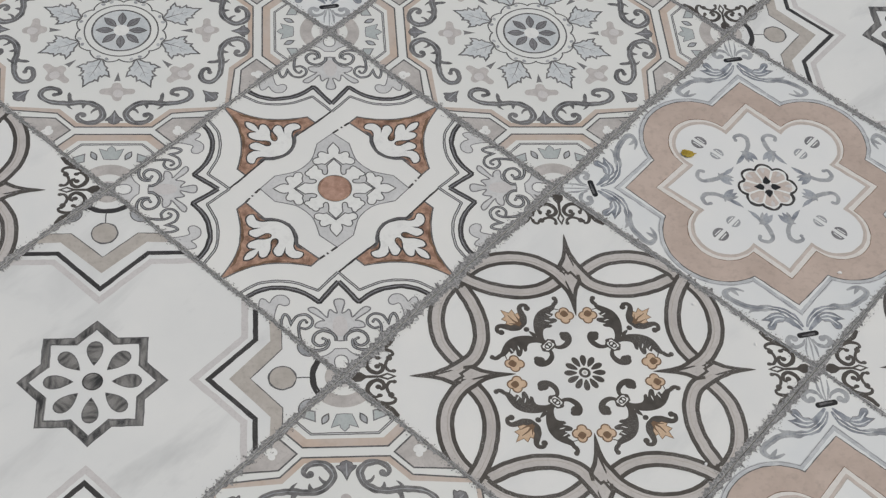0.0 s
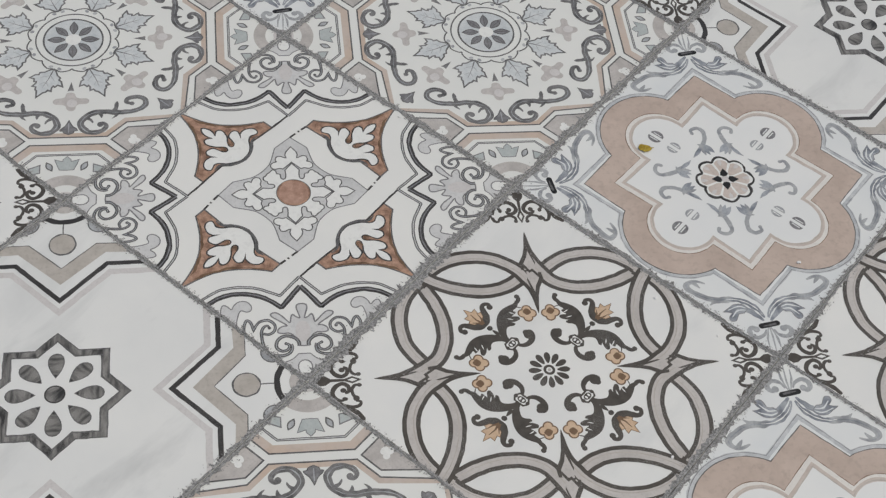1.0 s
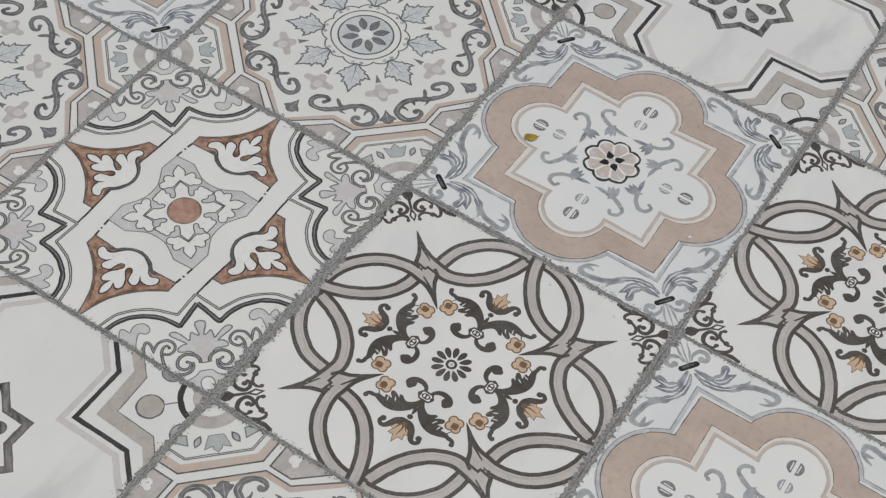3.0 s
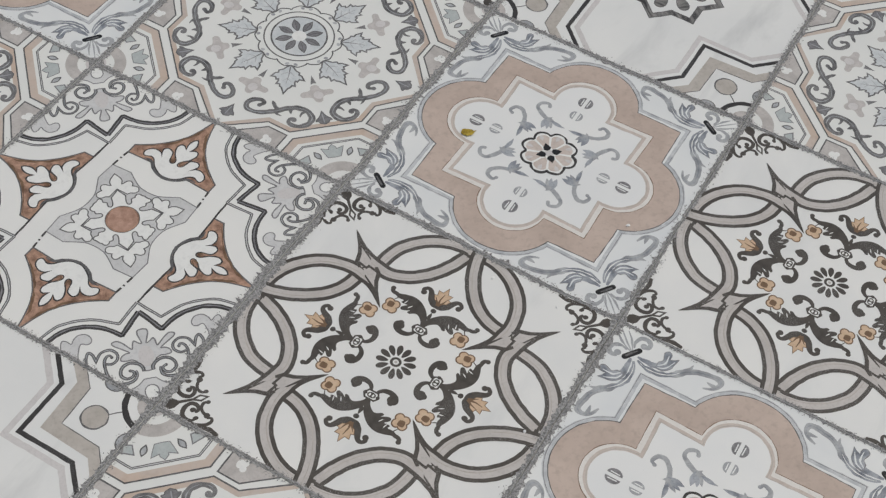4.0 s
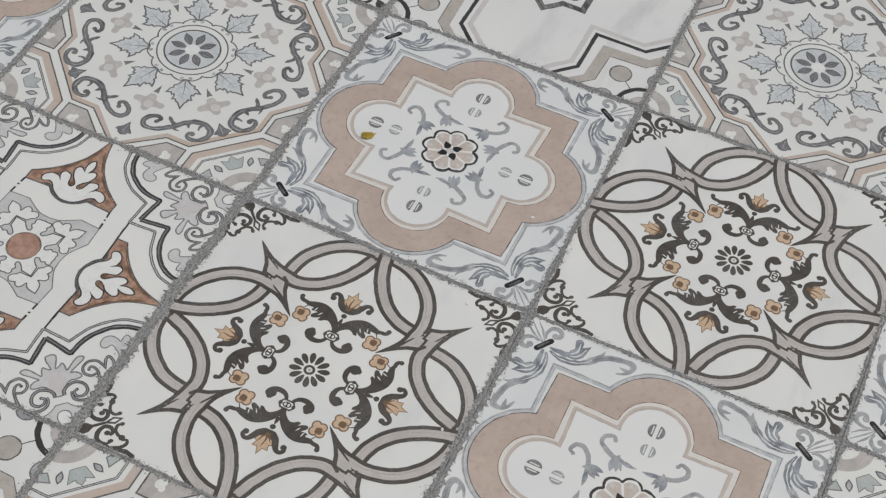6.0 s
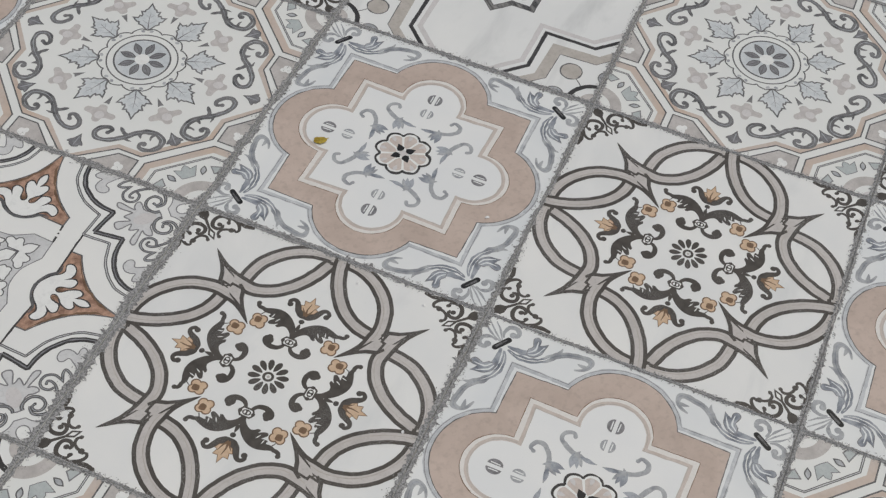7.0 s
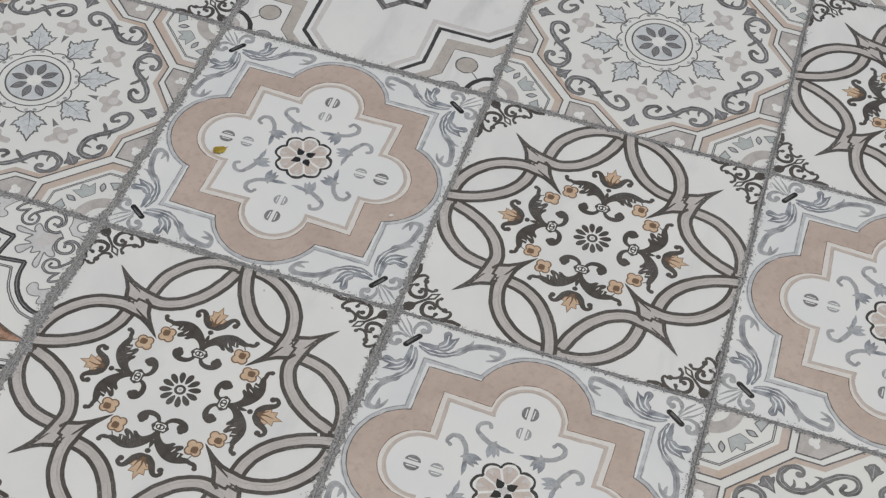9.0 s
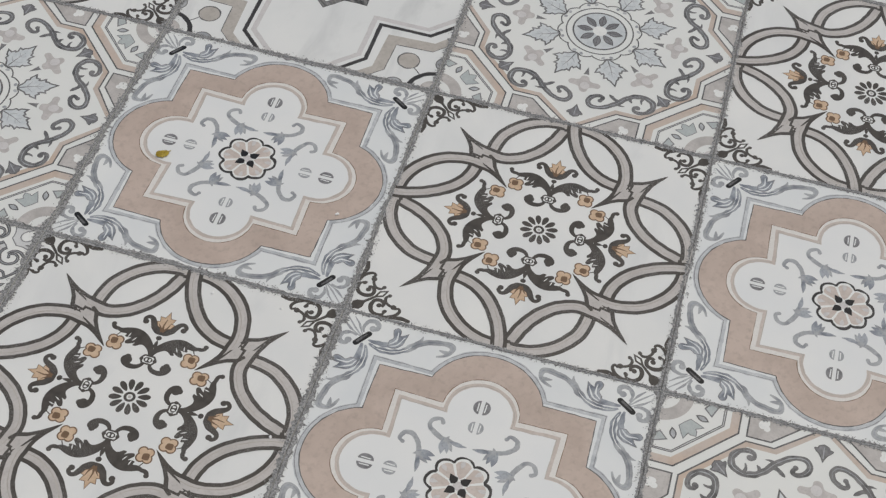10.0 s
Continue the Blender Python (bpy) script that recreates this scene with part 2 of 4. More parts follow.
def marble_star():
    """Eight-pointed star on marble white, chevrons in the corners."""
    parts = []
    m = Motif(45)
    outer = [(r * math.cos(radians(22.5 * i)), r * math.sin(radians(22.5 * i))) for i in range(16) for r in ((0.416 if i % 2 == 0 else 0.320),)]
    mid = [(r * math.cos(radians(22.5 * i)), r * math.sin(radians(22.5 * i))) for i in range(16) for r in ((0.388 if i % 2 == 0 else 0.296),)]
    m.line(mid, 0.050, CHAR, 1, True, 0.10)
    m.line(outer, 0.007, PENCIL, 2, True, 0.4)
    m.line([(x * 0.868, y * 0.868) for x, y in outer], 0.006, PENCIL, 2, True, 0.4)
    parts.append(("star", "charcoal brushed eight-pointed star outline", m.mesh("star"), (45,)))
    m = Motif(0)
    s = drop(0.110, 0, 0.162, 0.094)
    m.fill(s, CHAR, 1)
    m.stroke(s, 0.006, PENCIL, 2, True, 0.3)
    parts.append(("seed", "charcoal seed", m.mesh("seed"), tuple(45 * i for i in range(8))))
    m = Motif(0)
    m.fill(oval(0, 0, 0.055, 0.055), CHAR, 1)
    m.stroke(oval(0, 0, 0.055, 0.055), 0.008, BLACK, 2, True)
    parts.append(("dot", "charcoal dot", m.mesh("dot"), (0,)))
    m = Motif(45)
    m.line([(0.850, 0.60), (0.850, 0.288), (0.566, 0), (0.850, -0.288), (0.850, -0.60)], 0.038, FAINT, 1)
    m.line([(0.914, 0.60), (0.914, 0.268), (0.648, 0), (0.914, -0.268), (0.914, -0.60)], 0.030, BLACK, 2)
    m.fill([(0.985, 0.60), (1.0, 0.258), (0.765, 0), (1.0, -0.258), (0.985, -0.60), (1.06, -0.60), (1.068, -0.20), (0.885, 0), (1.068, 0.20), (1.06, 0.60)], TAUPE, 1)
    m.line([(1.06, 0.5), (1.068, 0.20), (0.885, 0), (1.068, -0.20), (1.06, -0.5)], 0.006, PENCIL, 2, rough=0.5)
    parts.append(("chevron", "black and taupe chevron", m.mesh("chevron"), (45, 135, 225, 315)))
    m = Motif(45)
    m.fill(oval(1.068, 0, 0.078, 0.078), TAUPE, 1)
    m.stroke(oval(1.068, 0, 0.078, 0.078, 0, 48), 0.009, PENCIL, 2, True, 0.6)
    m.stroke([(1.147, 0), (1.19, 0.002), (1.235, 0)], 0.008, PENCIL, 1)
    m.stroke(arc(1.44, 0, 0.20, 125, 235), 0.036, BLACK, 2)
    m.fill(oval(1.41, 0, 0.10, 0.10), LILAC, 1)
    for s in (1, -1):
        o = oval(1.215, 0.205 * s, 0.062, 0.055, -45 * s)
        m.fill(o, WASH, 1)
        m.stroke(o, 0.007, PENCIL, 2, True)
    parts.append(("corner_disc", "taupe disc and black arc", m.mesh("corner_disc"), (45, 135, 225, 315)))
    return GLAZE_MARBLE, "marble-white glazed floor tile with charcoal star and chevrons", parts


def ring_tile():
    """Interlaced warm-grey rings round a dark floral wreath."""
    parts = []
    # Ribbons between a spike and the middles of the two sides next to it: some run under, some over, two run out into the spike.
    m = Motif(45)
    outer = [(0.655, 0.715), (0.735, 0.652), (0.800, 0.565), (0.838, 0.465), (0.850, 0.360), (0.836, 0.250), (0.790, 0.155), (0.735, 0.085)]
    inner = [(0.735, 0.705), (0.680, 0.630), (0.630, 0.530), (0.598, 0.425), (0.586, 0.330), (0.596, 0.225), (0.640, 0.125)]
    to_hub = smooth(outer + [(0.680, 0.046), (0.618, 0.014), (0.545, 0.004), (0.405, 0.0)], n=12)
    to_tip = smooth(inner[2:] + [(0.712, 0.064), (0.775, 0.026), (0.842, 0.008), (0.91, 0.002), (1.035, 0.0)], n=12)

    def ribbon(p, w, layer):
        m.stroke(p, w, BROWNBLACK, layer, rough=0.03)
        m.stroke(p, tuple(max(0.0, v - 0.052) for v in w), BAND, layer + 1, rough=0.04)
        m.stroke([(x * 0.985, y * 0.985) for x, y in p], tuple(0.005 if v > 0.1 else 0.0 for v in w), TAUPE, layer + 2, rough=0.5)
    full = (0.104, 0.104)
    ribbon(smooth(inner[3:] + [(0.705, 0.050)], n=12), full, 1)
    ribbon(mirror(smooth(outer[4:] + [(0.68, 0.03)], n=12)), full, 1)
    ribbon(mirror(smooth(inner[1:5], n=12)), full, 1)
    n_hub = (0.104,) * 8 + (0.102, 0.085, 0.050, 0.0)
    ribbon(to_hub, n_hub, 4)
    ribbon(mirror(smooth(outer[:6], n=12)), full, 4)
    ribbon(smooth(inner[:5], n=12), full, 7)
    ribbon(mirror(to_tip), (0.104,) * 6 + (0.102, 0.080, 0.046, 0.0), 7)
    horn = [(1.035, 0.0), (0.93, 0.015), (0.85, 0.036), (0.790, 0.068), (0.735, 0.060), (0.735, -0.02), (0.79, -0.035), (0.86, -0.020), (0.94, -0.007)]
    heart = [(0.885, 0.002), (0.835, 0.014), (0.784, 0.040), (0.735, 0.040), (0.726, -0.03), (0.775, -0.030), (0.835, -0.012)]
    for flip in (0, 1):
        for p, mt, layer in ((horn, BROWNBLACK, 10), (heart, BAND, 11)):
            m.fill([(1.45 - x, -y) for x, y in p] if flip else p, mt, layer)
    m.line([(0.776, 0.046), (0.722, 0.010), (0.734, -0.008), (0.682, -0.044)], 0.016, BROWNBLACK, 12, rough=0.05)
    parts.append(("ribbon", "warm grey ribbon with dark edges and spike", m.mesh("ribbon"), (45, 135, 225, 315)))
    # Corner spray: a hollow-tipped spear between two pairs of scrolls.
    m = Motif(45)
    m.fill(both([(1.105, 0), (1.160, 0.025), (1.205, 0.008), (1.285, 0.010), (1.315, 0.032), (1.345, 0.036), (1.365, 0.018), (1.395, 0.022), (1.41, 0)]), BROWNBLACK, 1)
    m.fill(both([(1.130, 0), (1.160, 0.012), (1.188, 0)]), WHITE, 2)
    for s in (1, -1):
        a = smooth([(1.208, 0.132), (1.238, 0.138), (1.270, 0.116), (1.278, 0.080), (1.258, 0.042), (1.220, 0.024), (1.188, 0.044), (1.186, 0.076), (1.208, 0.088)])
        b1 = smooth([(1.118, 0.036), (1.148, 0.038), (1.167, 0.066), (1.162, 0.100), (1.145, 0.126)])
        c1 = smooth([(1.148, 0.142), (1.122, 0.150), (1.130, 0.174), (1.165, 0.184), (1.215, 0.174), (1.262, 0.142), (1.290, 0.110)])
        d1 = smooth([(1.215, 0.182), (1.170, 0.206), (1.142, 0.226), (1.116, 0.262)])
        for p, w, e in ((a, (0.010, 0.022, 0.027, 0.028, 0.026, 0.022, 0.018), 0.0), (b1, (0.014, 0.019, 0.019, 0.019), 0.019), (c1, (0.016, 0.018, 0.022, 0.024, 0.028, 0.026), 0.0), (d1, (0.008, 0.026, 0.032, 0.022), 0.013)):
            m.curl([(x, y * s) for x, y in p], w, BROWNBLACK, 1, e)
        m.fill(oval(1.216, 0.070 * s, 0.018, 0.016, 0, 16), BROWNBLACK, 1)
        m.fill(oval(1.210, 0.128 * s, 0.017, 0.013, 0, 12), BROWNBLACK, 1)
        m.fill(oval(1.122, 0.037 * s, 0.015, 0.013, 0, 12), BROWNBLACK, 1)
    parts.append(("corner_spray", "dark scrolled corner spray", m.mesh("corner_spray"), (45, 135, 225, 315)))
    # Wreath: four plants on the axes.
    m = Motif(0)
    for s in (1, -1):
        hook = smooth([(0.262, 0.016), (0.233, 0.026), (0.210, 0.050), (0.203, 0.088), (0.218, 0.126), (0.246, 0.140), (0.263, 0.122)])
        rim = smooth([(0.300, -0.004), (0.345, -0.004), (0.385, 0.012), (0.430, 0.050), (0.462, 0.098), (0.473, 0.150), (0.463, 0.200), (0.448, 0.240), (0.453, 0.268)], n=5)
        lobes = (smooth([(0.430, 0.268), (0.416, 0.236), (0.416, 0.214), (0.418, 0.202)], n=4) + smooth([(0.414, 0.194), (0.398, 0.200), (0.394, 0.182), (0.398, 0.160)], n=4)
                 + smooth([(0.394, 0.160), (0.366, 0.184), (0.348, 0.176), (0.354, 0.150), (0.370, 0.124)], n=4)
                 + smooth([(0.368, 0.124), (0.350, 0.132), (0.346, 0.114), (0.362, 0.092), (0.366, 0.070), (0.352, 0.046), (0.328, 0.024), (0.300, 0.014)], n=4))
        leafy = rim + lobes
        knob = smooth([(0.440, 0.250), (0.438, 0.272), (0.448, 0.292), (0.464, 0.296)])
        tie = smooth([(0.455, 0.196), (0.428, 0.226), (0.392, 0.248)])
        if s < 0:
            hook, leafy, knob, tie = (mirror(q) for q in (hook, leafy, knob, tie))
        m.curl(hook, (0.014, 0.024, 0.032, 0.038, 0.036, 0.030), BROWNBLACK, 1, 0.020, 0.05)
        m.fill(oval(0.244, 0.112 * s, 0.026, 0.022, 20 * s, 18), BROWNBLACK, 1)
        m.fill(leafy, BROWNBLACK, 1)
        m.curl(knob, (0.024, 0.026, 0.020), BROWNBLACK, 1, 0.016, 0.05)
        m.stroke(tie, (0.012, 0.007, 0.006), BROWNBLACK, 1)
        for x0, y0, a in ((0.392, 0.136, 150), (0.412, 0.176, 165)):
            m.fill(turned(almond(0, 0, 0.040, 0.007), a * s, x0, y0 * s), GLAZE_RING, 3)
    box = [(0.246, 0.030), (0.262, 0.040), (0.288, 0.042), (0.304, 0.030), (0.304, -0.030), (0.288, -0.042), (0.262, -0.040), (0.246, -0.030)]
    m.fill(box, WHITE, 3)
    m.line(box, 0.011, BROWNBLACK, 4, True)
    m.fill(oval(0.275, 0, 0.020, 0.028, 0, 16), BROWNBLACK, 4)
    for y in (-0.011, 0.011):
        m.fill(oval(0.275, y, 0.011, 0.007, 0, 10), WHITE, 5)
    for y in (-0.042, 0.042):
        m.stroke(oval(0.275, y, 0.010, 0.008, 0, 10), 0.008, BROWNBLACK, 4, True)
    parts.append(("sprig", "dark leafy sprig", m.mesh("sprig"), (0, 90, 180, 270)))
    m = Motif(0)
    m.fill(drop(0.428, 0, 0.062, 0.026, 180), BROWNBLACK, 1)
    m.fill(oval(0.443, 0, 0.017, 0.018, 0, 14), BROWNBLACK, 1)
    m.fill(both(smooth([(0.466, 0), (0.468, 0.030), (0.484, 0.052), (0.512, 0.066), (0.535, 0.066)], n=5) + [(0.530, 0.030), (0.518, 0.0)]), BROWNBLACK, 1)
    for s in (1, -1):
        p = smooth([(0.480, 0.030), (0.512, 0.056), (0.545, 0.072), (0.572, 0.090), (0.578, 0.114), (0.558, 0.132), (0.538, 0.122)])
        m.curl(p if s > 0 else mirror(p), (0.024, 0.040, 0.038, 0.030, 0.026, 0.026, 0.024), BROWNBLACK, 1, 0.019, 0.03)
    flame = [(0.512, 0), (0.520, 0.022), (0.528, 0.040), (0.556, 0.054), (0.562, 0.036), (0.596, 0.046), (0.594, 0.016), (0.640, 0.0)]
    m.blob([both(flame)], OCHRE, UMBER, 0.004, 2)
    for p in ([(0.490, 0.0), (0.54, 0.006), (0.59, 0.0)], [(0.490, 0.0), (0.525, -0.022), (0.570, -0.034)], [(0.490, 0.002), (0.522, 0.020), (0.545, 0.040)]):
        m.stroke(p, (0.022, 0.010, 0.003), UMBER, 4, rough=0.3)
    parts.append(("tulip", "ochre tulip with dark curled sepals", m.mesh("tulip"), (0, 90, 180, 270)))
    m = Motif(0)
    for s in (1, -1):
        cx, cy = 0.340, 0.240 * s
        petals = [oval(cx + dx, cy + dy * s, 0.024, 0.023, 0, 16) for dx, dy in ((0.022, 0.020), (-0.020, 0.018), (0.020, -0.020), (-0.022, -0.020))] + [oval(cx, cy, 0.035, 0.034, 0, 16)]
        m.blob(petals, OCHRE, UMBER, 0.008, 3)
        eye_spot = [(0.030, -0.008), (0.029, 0.024), (0.004, 0.028), (-0.014, 0.018), (-0.008, -0.010), (0.012, -0.014)]
        m.fill(smooth([(cx + x, cy + y * s) for x, y in eye_spot], True, 3), UMBER, 6)
    parts.append(("blossom_pair", "small ochre blossoms", m.mesh("blossom_pair"), (0, 90, 180, 270)))
    m = Motif(0)
    for i in range(12):
        m.fill(turned(smooth(both([(0.046, 0.0), (0.066, 0.013), (0.094, 0.019), (0.116, 0.013), (0.124, 0.0)]), True, 3), 30 * i + 15), BROWNBLACK, 1)
    m.stroke(oval(0, 0, 0.027, 0.027, 0, 20), 0.016, BROWNBLACK, 2, True)
    m.fill(oval(0, 0, 0.010, 0.010, 0, 10), BAND, 2)
    parts.append(("rosette", "dark twelve-petalled rosette", m.mesh("rosette"), (0,)))
    return GLAZE_RING, "white glazed floor tile with interlaced grey ribbons", parts


def rust_leaf_tile():
    """Grey lozenge, four rust acanthus panels, scrolled fans in the corners."""
    parts = []
    # Lozenge with a white flower and a terracotta disc.
    m = Motif(45)
    quarter = [(0.470, 0.0), (0.378, 0.104)] + smooth([(0.378, 0.104), (0.258, 0.136), (0.205, 0.170), (0.170, 0.205), (0.136, 0.258), (0.104, 0.378)])[1:]
    loz = [p for k in range(4) for p in turned(quarter, 90 * k)]
    m.fill(loz, PALE, 1)
    m.line(loz, 0.007, SOFTLINE, 2, True)
    parts.append(("lozenge", "pale grey lozenge", m.mesh("lozenge"), (45,)))
    m = Motif(45)
    fleur = both([(0.256, 0.0), (0.200, 0.056)] + smooth([(0.206, 0.080), (0.200, 0.108), (0.212, 0.130), (0.236, 0.134), (0.252, 0.122), (0.262, 0.098)], n=4)
                 + smooth([(0.280, 0.104), (0.304, 0.094), (0.308, 0.070), (0.296, 0.046), (0.294, 0.034)], n=4) + smooth([(0.318, 0.040), (0.342, 0.034), (0.362, 0.020), (0.388, 0.0)], n=4))
    m.fill(fleur, WHITE, 3)
    m.stroke(fleur, 0.0075, PENCIL, 4, True)
    parts.append(("fleur", "white fleur with pencilled outline", m.mesh("fleur"), (45, 135, 225, 315)))
    m = Motif(45)
    q = ([(0.246, 0.0)] + smooth([(0.190, 0.046), (0.152, 0.042), (0.124, 0.046), (0.115, 0.060), (0.126, 0.074), (0.155, 0.078), (0.162, 0.100)], n=4)
         + smooth([(0.186, 0.104), (0.196, 0.124), (0.176, 0.142), (0.168, 0.152), (0.160, 0.162), (0.148, 0.168), (0.136, 0.182), (0.118, 0.186), (0.104, 0.174)], n=3)
         + smooth([(0.100, 0.162), (0.078, 0.155), (0.074, 0.126), (0.060, 0.115), (0.046, 0.124), (0.042, 0.152), (0.046, 0.190)], n=4))
    flower = [p for k in range(4) for p in turned(q, 90 * k)]
    m.fill(flower, WHITE, 4)
    m.stroke(flower, 0.0078, PENCIL, 5, True)
    parts.append(("flower", "white lobed flower with pencilled outline", m.mesh("flower"), (45,)))
    m = Motif(0)
    m.fill(oval(0, 0, 0.1, 0.1), TERRACOTTA, 7)
    m.stroke(oval(0, 0, 0.1, 0.1, 0, 40), 0.013, RUST, 8, True)
    m.stroke(oval(0, 0, 0.107, 0.107, 0, 40), 0.005, PENCIL, 9, True, 0.4)
    parts.append(("disc", "terracotta disc", m.mesh("disc"), (0,)))
    # Rust panel with a white acanthus leaf.
    panel = both(smooth([(0.410, 0.0), (0.418, 0.045), (0.444, 0.098), (0.484, 0.142)], n=5) + [(0.474, 0.318), (0.549, 0.318)]
                 + smooth([(0.549, 0.318), (0.622, 0.215), (0.721, 0.119), (0.838, 0.051), (1.02, 0.0)])[1:])
    leaf = both(smooth([(0.424, 0.0), (0.432, 0.045), (0.462, 0.095), (0.508, 0.136), (0.525, 0.166), (0.516, 0.192), (0.510, 0.214), (0.526, 0.230), (0.552, 0.230), (0.578, 0.210), (0.594, 0.172), (0.588, 0.136)], n=4)
                + [(0.557, 0.110)] + smooth([(0.590, 0.132), (0.617, 0.140), (0.640, 0.122), (0.638, 0.090), (0.625, 0.068), (0.590, 0.058), (0.562, 0.050), (0.548, 0.034), (0.552, 0.018), (0.572, 0.014), (0.600, 0.032), (0.634, 0.062), (0.680, 0.077), (0.712, 0.066), (0.718, 0.042)], n=4)
                + [(0.693, 0.014)] + smooth([(0.720, 0.026), (0.752, 0.028), (0.788, 0.016), (0.805, 0.0)], n=4))
    for name, dashed, turns in (("rust_panel", False, (0, 180)), ("rust_panel", True, (90, 270))):
        m = Motif(0)
        m.fill(panel, RUST, 1)
        m.line(panel, 0.010, PENCIL, 2, True, 0.2)
        m.fill(leaf, WHITE, 3)
        m.stroke(leaf, 0.009, BLACK, 4, True, 0.4)
        for s in (1, -1):
            edge = smooth([(0.549, 0.300 * s), (0.620, 0.200 * s), (0.718, 0.106 * s), (0.836, 0.040 * s), (0.90, 0.02 * s)])
            m.stroke(edge, (0.004, 0.014, 0.018, 0.008), UMBER, 2, rough=0.8)
            m.stroke(smooth([(0.600, 0.028 * s), (0.575, 0.024 * s), (0.562, 0.034 * s), (0.585, 0.050 * s)]), (0.004, 0.012, 0.012, 0.004), UMBER, 4, rough=0.5)
        spine = smooth([(0.492, 0.20), (0.492, 0.150), (0.450, 0.100), (0.424, 0.050), (0.414, 0.0)])
        m.stroke(spine, (0.008, 0.022, 0.012, 0.020), PENCIL, 5, rough=0.4)
        m.stroke(mirror(spine), (0.008, 0.022, 0.012, 0.020), PENCIL, 5, rough=0.4)
        for s in (1, -1):
            if dashed:
                for f0, f1 in ((0.0, 0.30), (0.42, 0.50), (0.66, 1.0)):
                    p = [(0.474 - 0.142 * f, s * (0.318 + 0.014 * f)) for f in (f0, f1)]
                    m.line(p, 0.014, BLACK, 5, rough=0.3)
            else:
                m.line([(0.474, s * 0.318), (0.470, s * 0.466)], 0.013, BLACK, 5, rough=0.3)
                m.line([(0.484, s * 0.142), (0.474, s * 0.318)], 0.012, BLACK, 5, rough=0.3)
        parts.append((name, "rust-brown panel with a white acanthus leaf", m.mesh(name), turns))
    # Corner: double line, palmette, scrolls.
    m = Motif(45)
    for s in (1, -1):
        thick = [(0.731, 0.0), (0.887, 0.118 * s)] + [(x, y * s) for x, y in smooth([(0.887, 0.118), (0.831, 0.186), (0.790, 0.270), (0.774, 0.380), (0.793, 0.467), (0.842, 0.551), (0.90, 0.62)])]
        thin = [(0.661, 0.0), (0.798, 0.124 * s)] + [(x, y * s) for x, y in smooth([(0.798, 0.124), (0.743, 0.246), (0.727, 0.330), (0.727, 0.400), (0.743, 0.484), (0.800, 0.576), (0.86, 0.66)])]
        m.line(thick, 0.034, BLACK, 1)
        m.line([(x - 0.003, y) for x, y in thick], 0.008, SOFTLINE, 2, rough=0.4)
        m.line(thin, 0.020, PENCIL, 1)
        m.line(thin, 0.0045, PALE, 2, rough=0.6)
    parts.append(("corner_line", "dark double bracket line", m.mesh("corner_line"), (45, 135, 225, 315)))
    m = Motif(45)
    fan = both(smooth([(0.862, 0.0), (0.870, 0.026), (0.895, 0.031), (0.930, 0.022), (0.965, 0.014), (0.958, 0.034), (0.940, 0.055), (0.958, 0.066), (0.995, 0.072), (0.985, 0.088), (0.945, 0.122), (0.922, 0.155), (0.930, 0.184),
                       (0.952, 0.176), (0.985, 0.132), (1.018, 0.092), (1.022, 0.115), (1.040, 0.142), (1.066, 0.146), (1.074, 0.112), (1.072, 0.085), (1.085, 0.060)], n=4)
               + smooth([(1.100, 0.050), (1.130, 0.034), (1.162, 0.030)], n=4) + [(1.165, 0.0)])
    m.fill(fan, PALE, 1)
    m.fill(oval(1.06, 0, 0.075, 0.045, 0, 24), FAINT, 2)
    m.stroke(fan, 0.009, SOFTLINE, 3, True)
    parts.append(("palmette", "pale grey palmette", m.mesh("palmette"), (45, 135, 225, 315)))
    m = Motif(45)
    cap = both([(1.220, 0.0), (1.220, 0.032)] + smooth([(1.222, 0.036), (1.252, 0.066), (1.272, 0.105), (1.276, 0.138)], n=4) + [(1.42, 0.0)])
    m.fill(cap, PALE, 1)
    m.line(cap, 0.007, SOFTLINE, 2, True)
    eye_shape = drop(1.405, 0, 0.140, 0.085, 180)
    m.fill(eye_shape, WHITE, 3)
    m.stroke(eye_shape, 0.007, SOFTLINE, 4, True)
    for s in (1, -1):
        a = smooth([(1.165, 0.028), (1.135, 0.030), (1.105, 0.055), (1.092, 0.095), (1.102, 0.132), (1.135, 0.158), (1.172, 0.158), (1.198, 0.128), (1.190, 0.094), (1.160, 0.084), (1.146, 0.104)])
        sc = smooth([(1.150, 0.072), (1.175, 0.068), (1.208, 0.080), (1.228, 0.118), (1.226, 0.168), (1.196, 0.222), (1.125, 0.240), (1.058, 0.242), (1.022, 0.226), (1.014, 0.206), (1.030, 0.196)])
        tip = smooth([(1.070, 0.234), (1.076, 0.198), (1.048, 0.165), (1.005, 0.166), (0.974, 0.202), (0.984, 0.252), (1.012, 0.275)]) + smooth([(1.040, 0.288), (0.992, 0.302), (0.972, 0.325), (1.008, 0.342), (1.06, 0.345)])
        for p, w in ((a, (0.022, 0.022, 0.020, 0.016)), (sc, (0.014, 0.020, 0.022, 0.018, 0.015)), (tip, (0.018, 0.018))):
            p = [(x, y * s) for x, y in p]
            m.stroke(p, tuple(1.05 * v for v in w), PENCIL, 5)
            m.stroke(p, 0.004, WASH, 6, rough=0.8)
        for c0, mt in ((a[-1], PENCIL), (sc[-1], PENCIL)):
            m.fill(oval(c0[0], c0[1] * s, 0.011, 0.010, 0, 10), mt, 5)
    parts.append(("corner_scroll", "pencil grey scrolls and drop", m.mesh("corner_scroll"), (45, 135, 225, 315)))
    m = Motif(45)
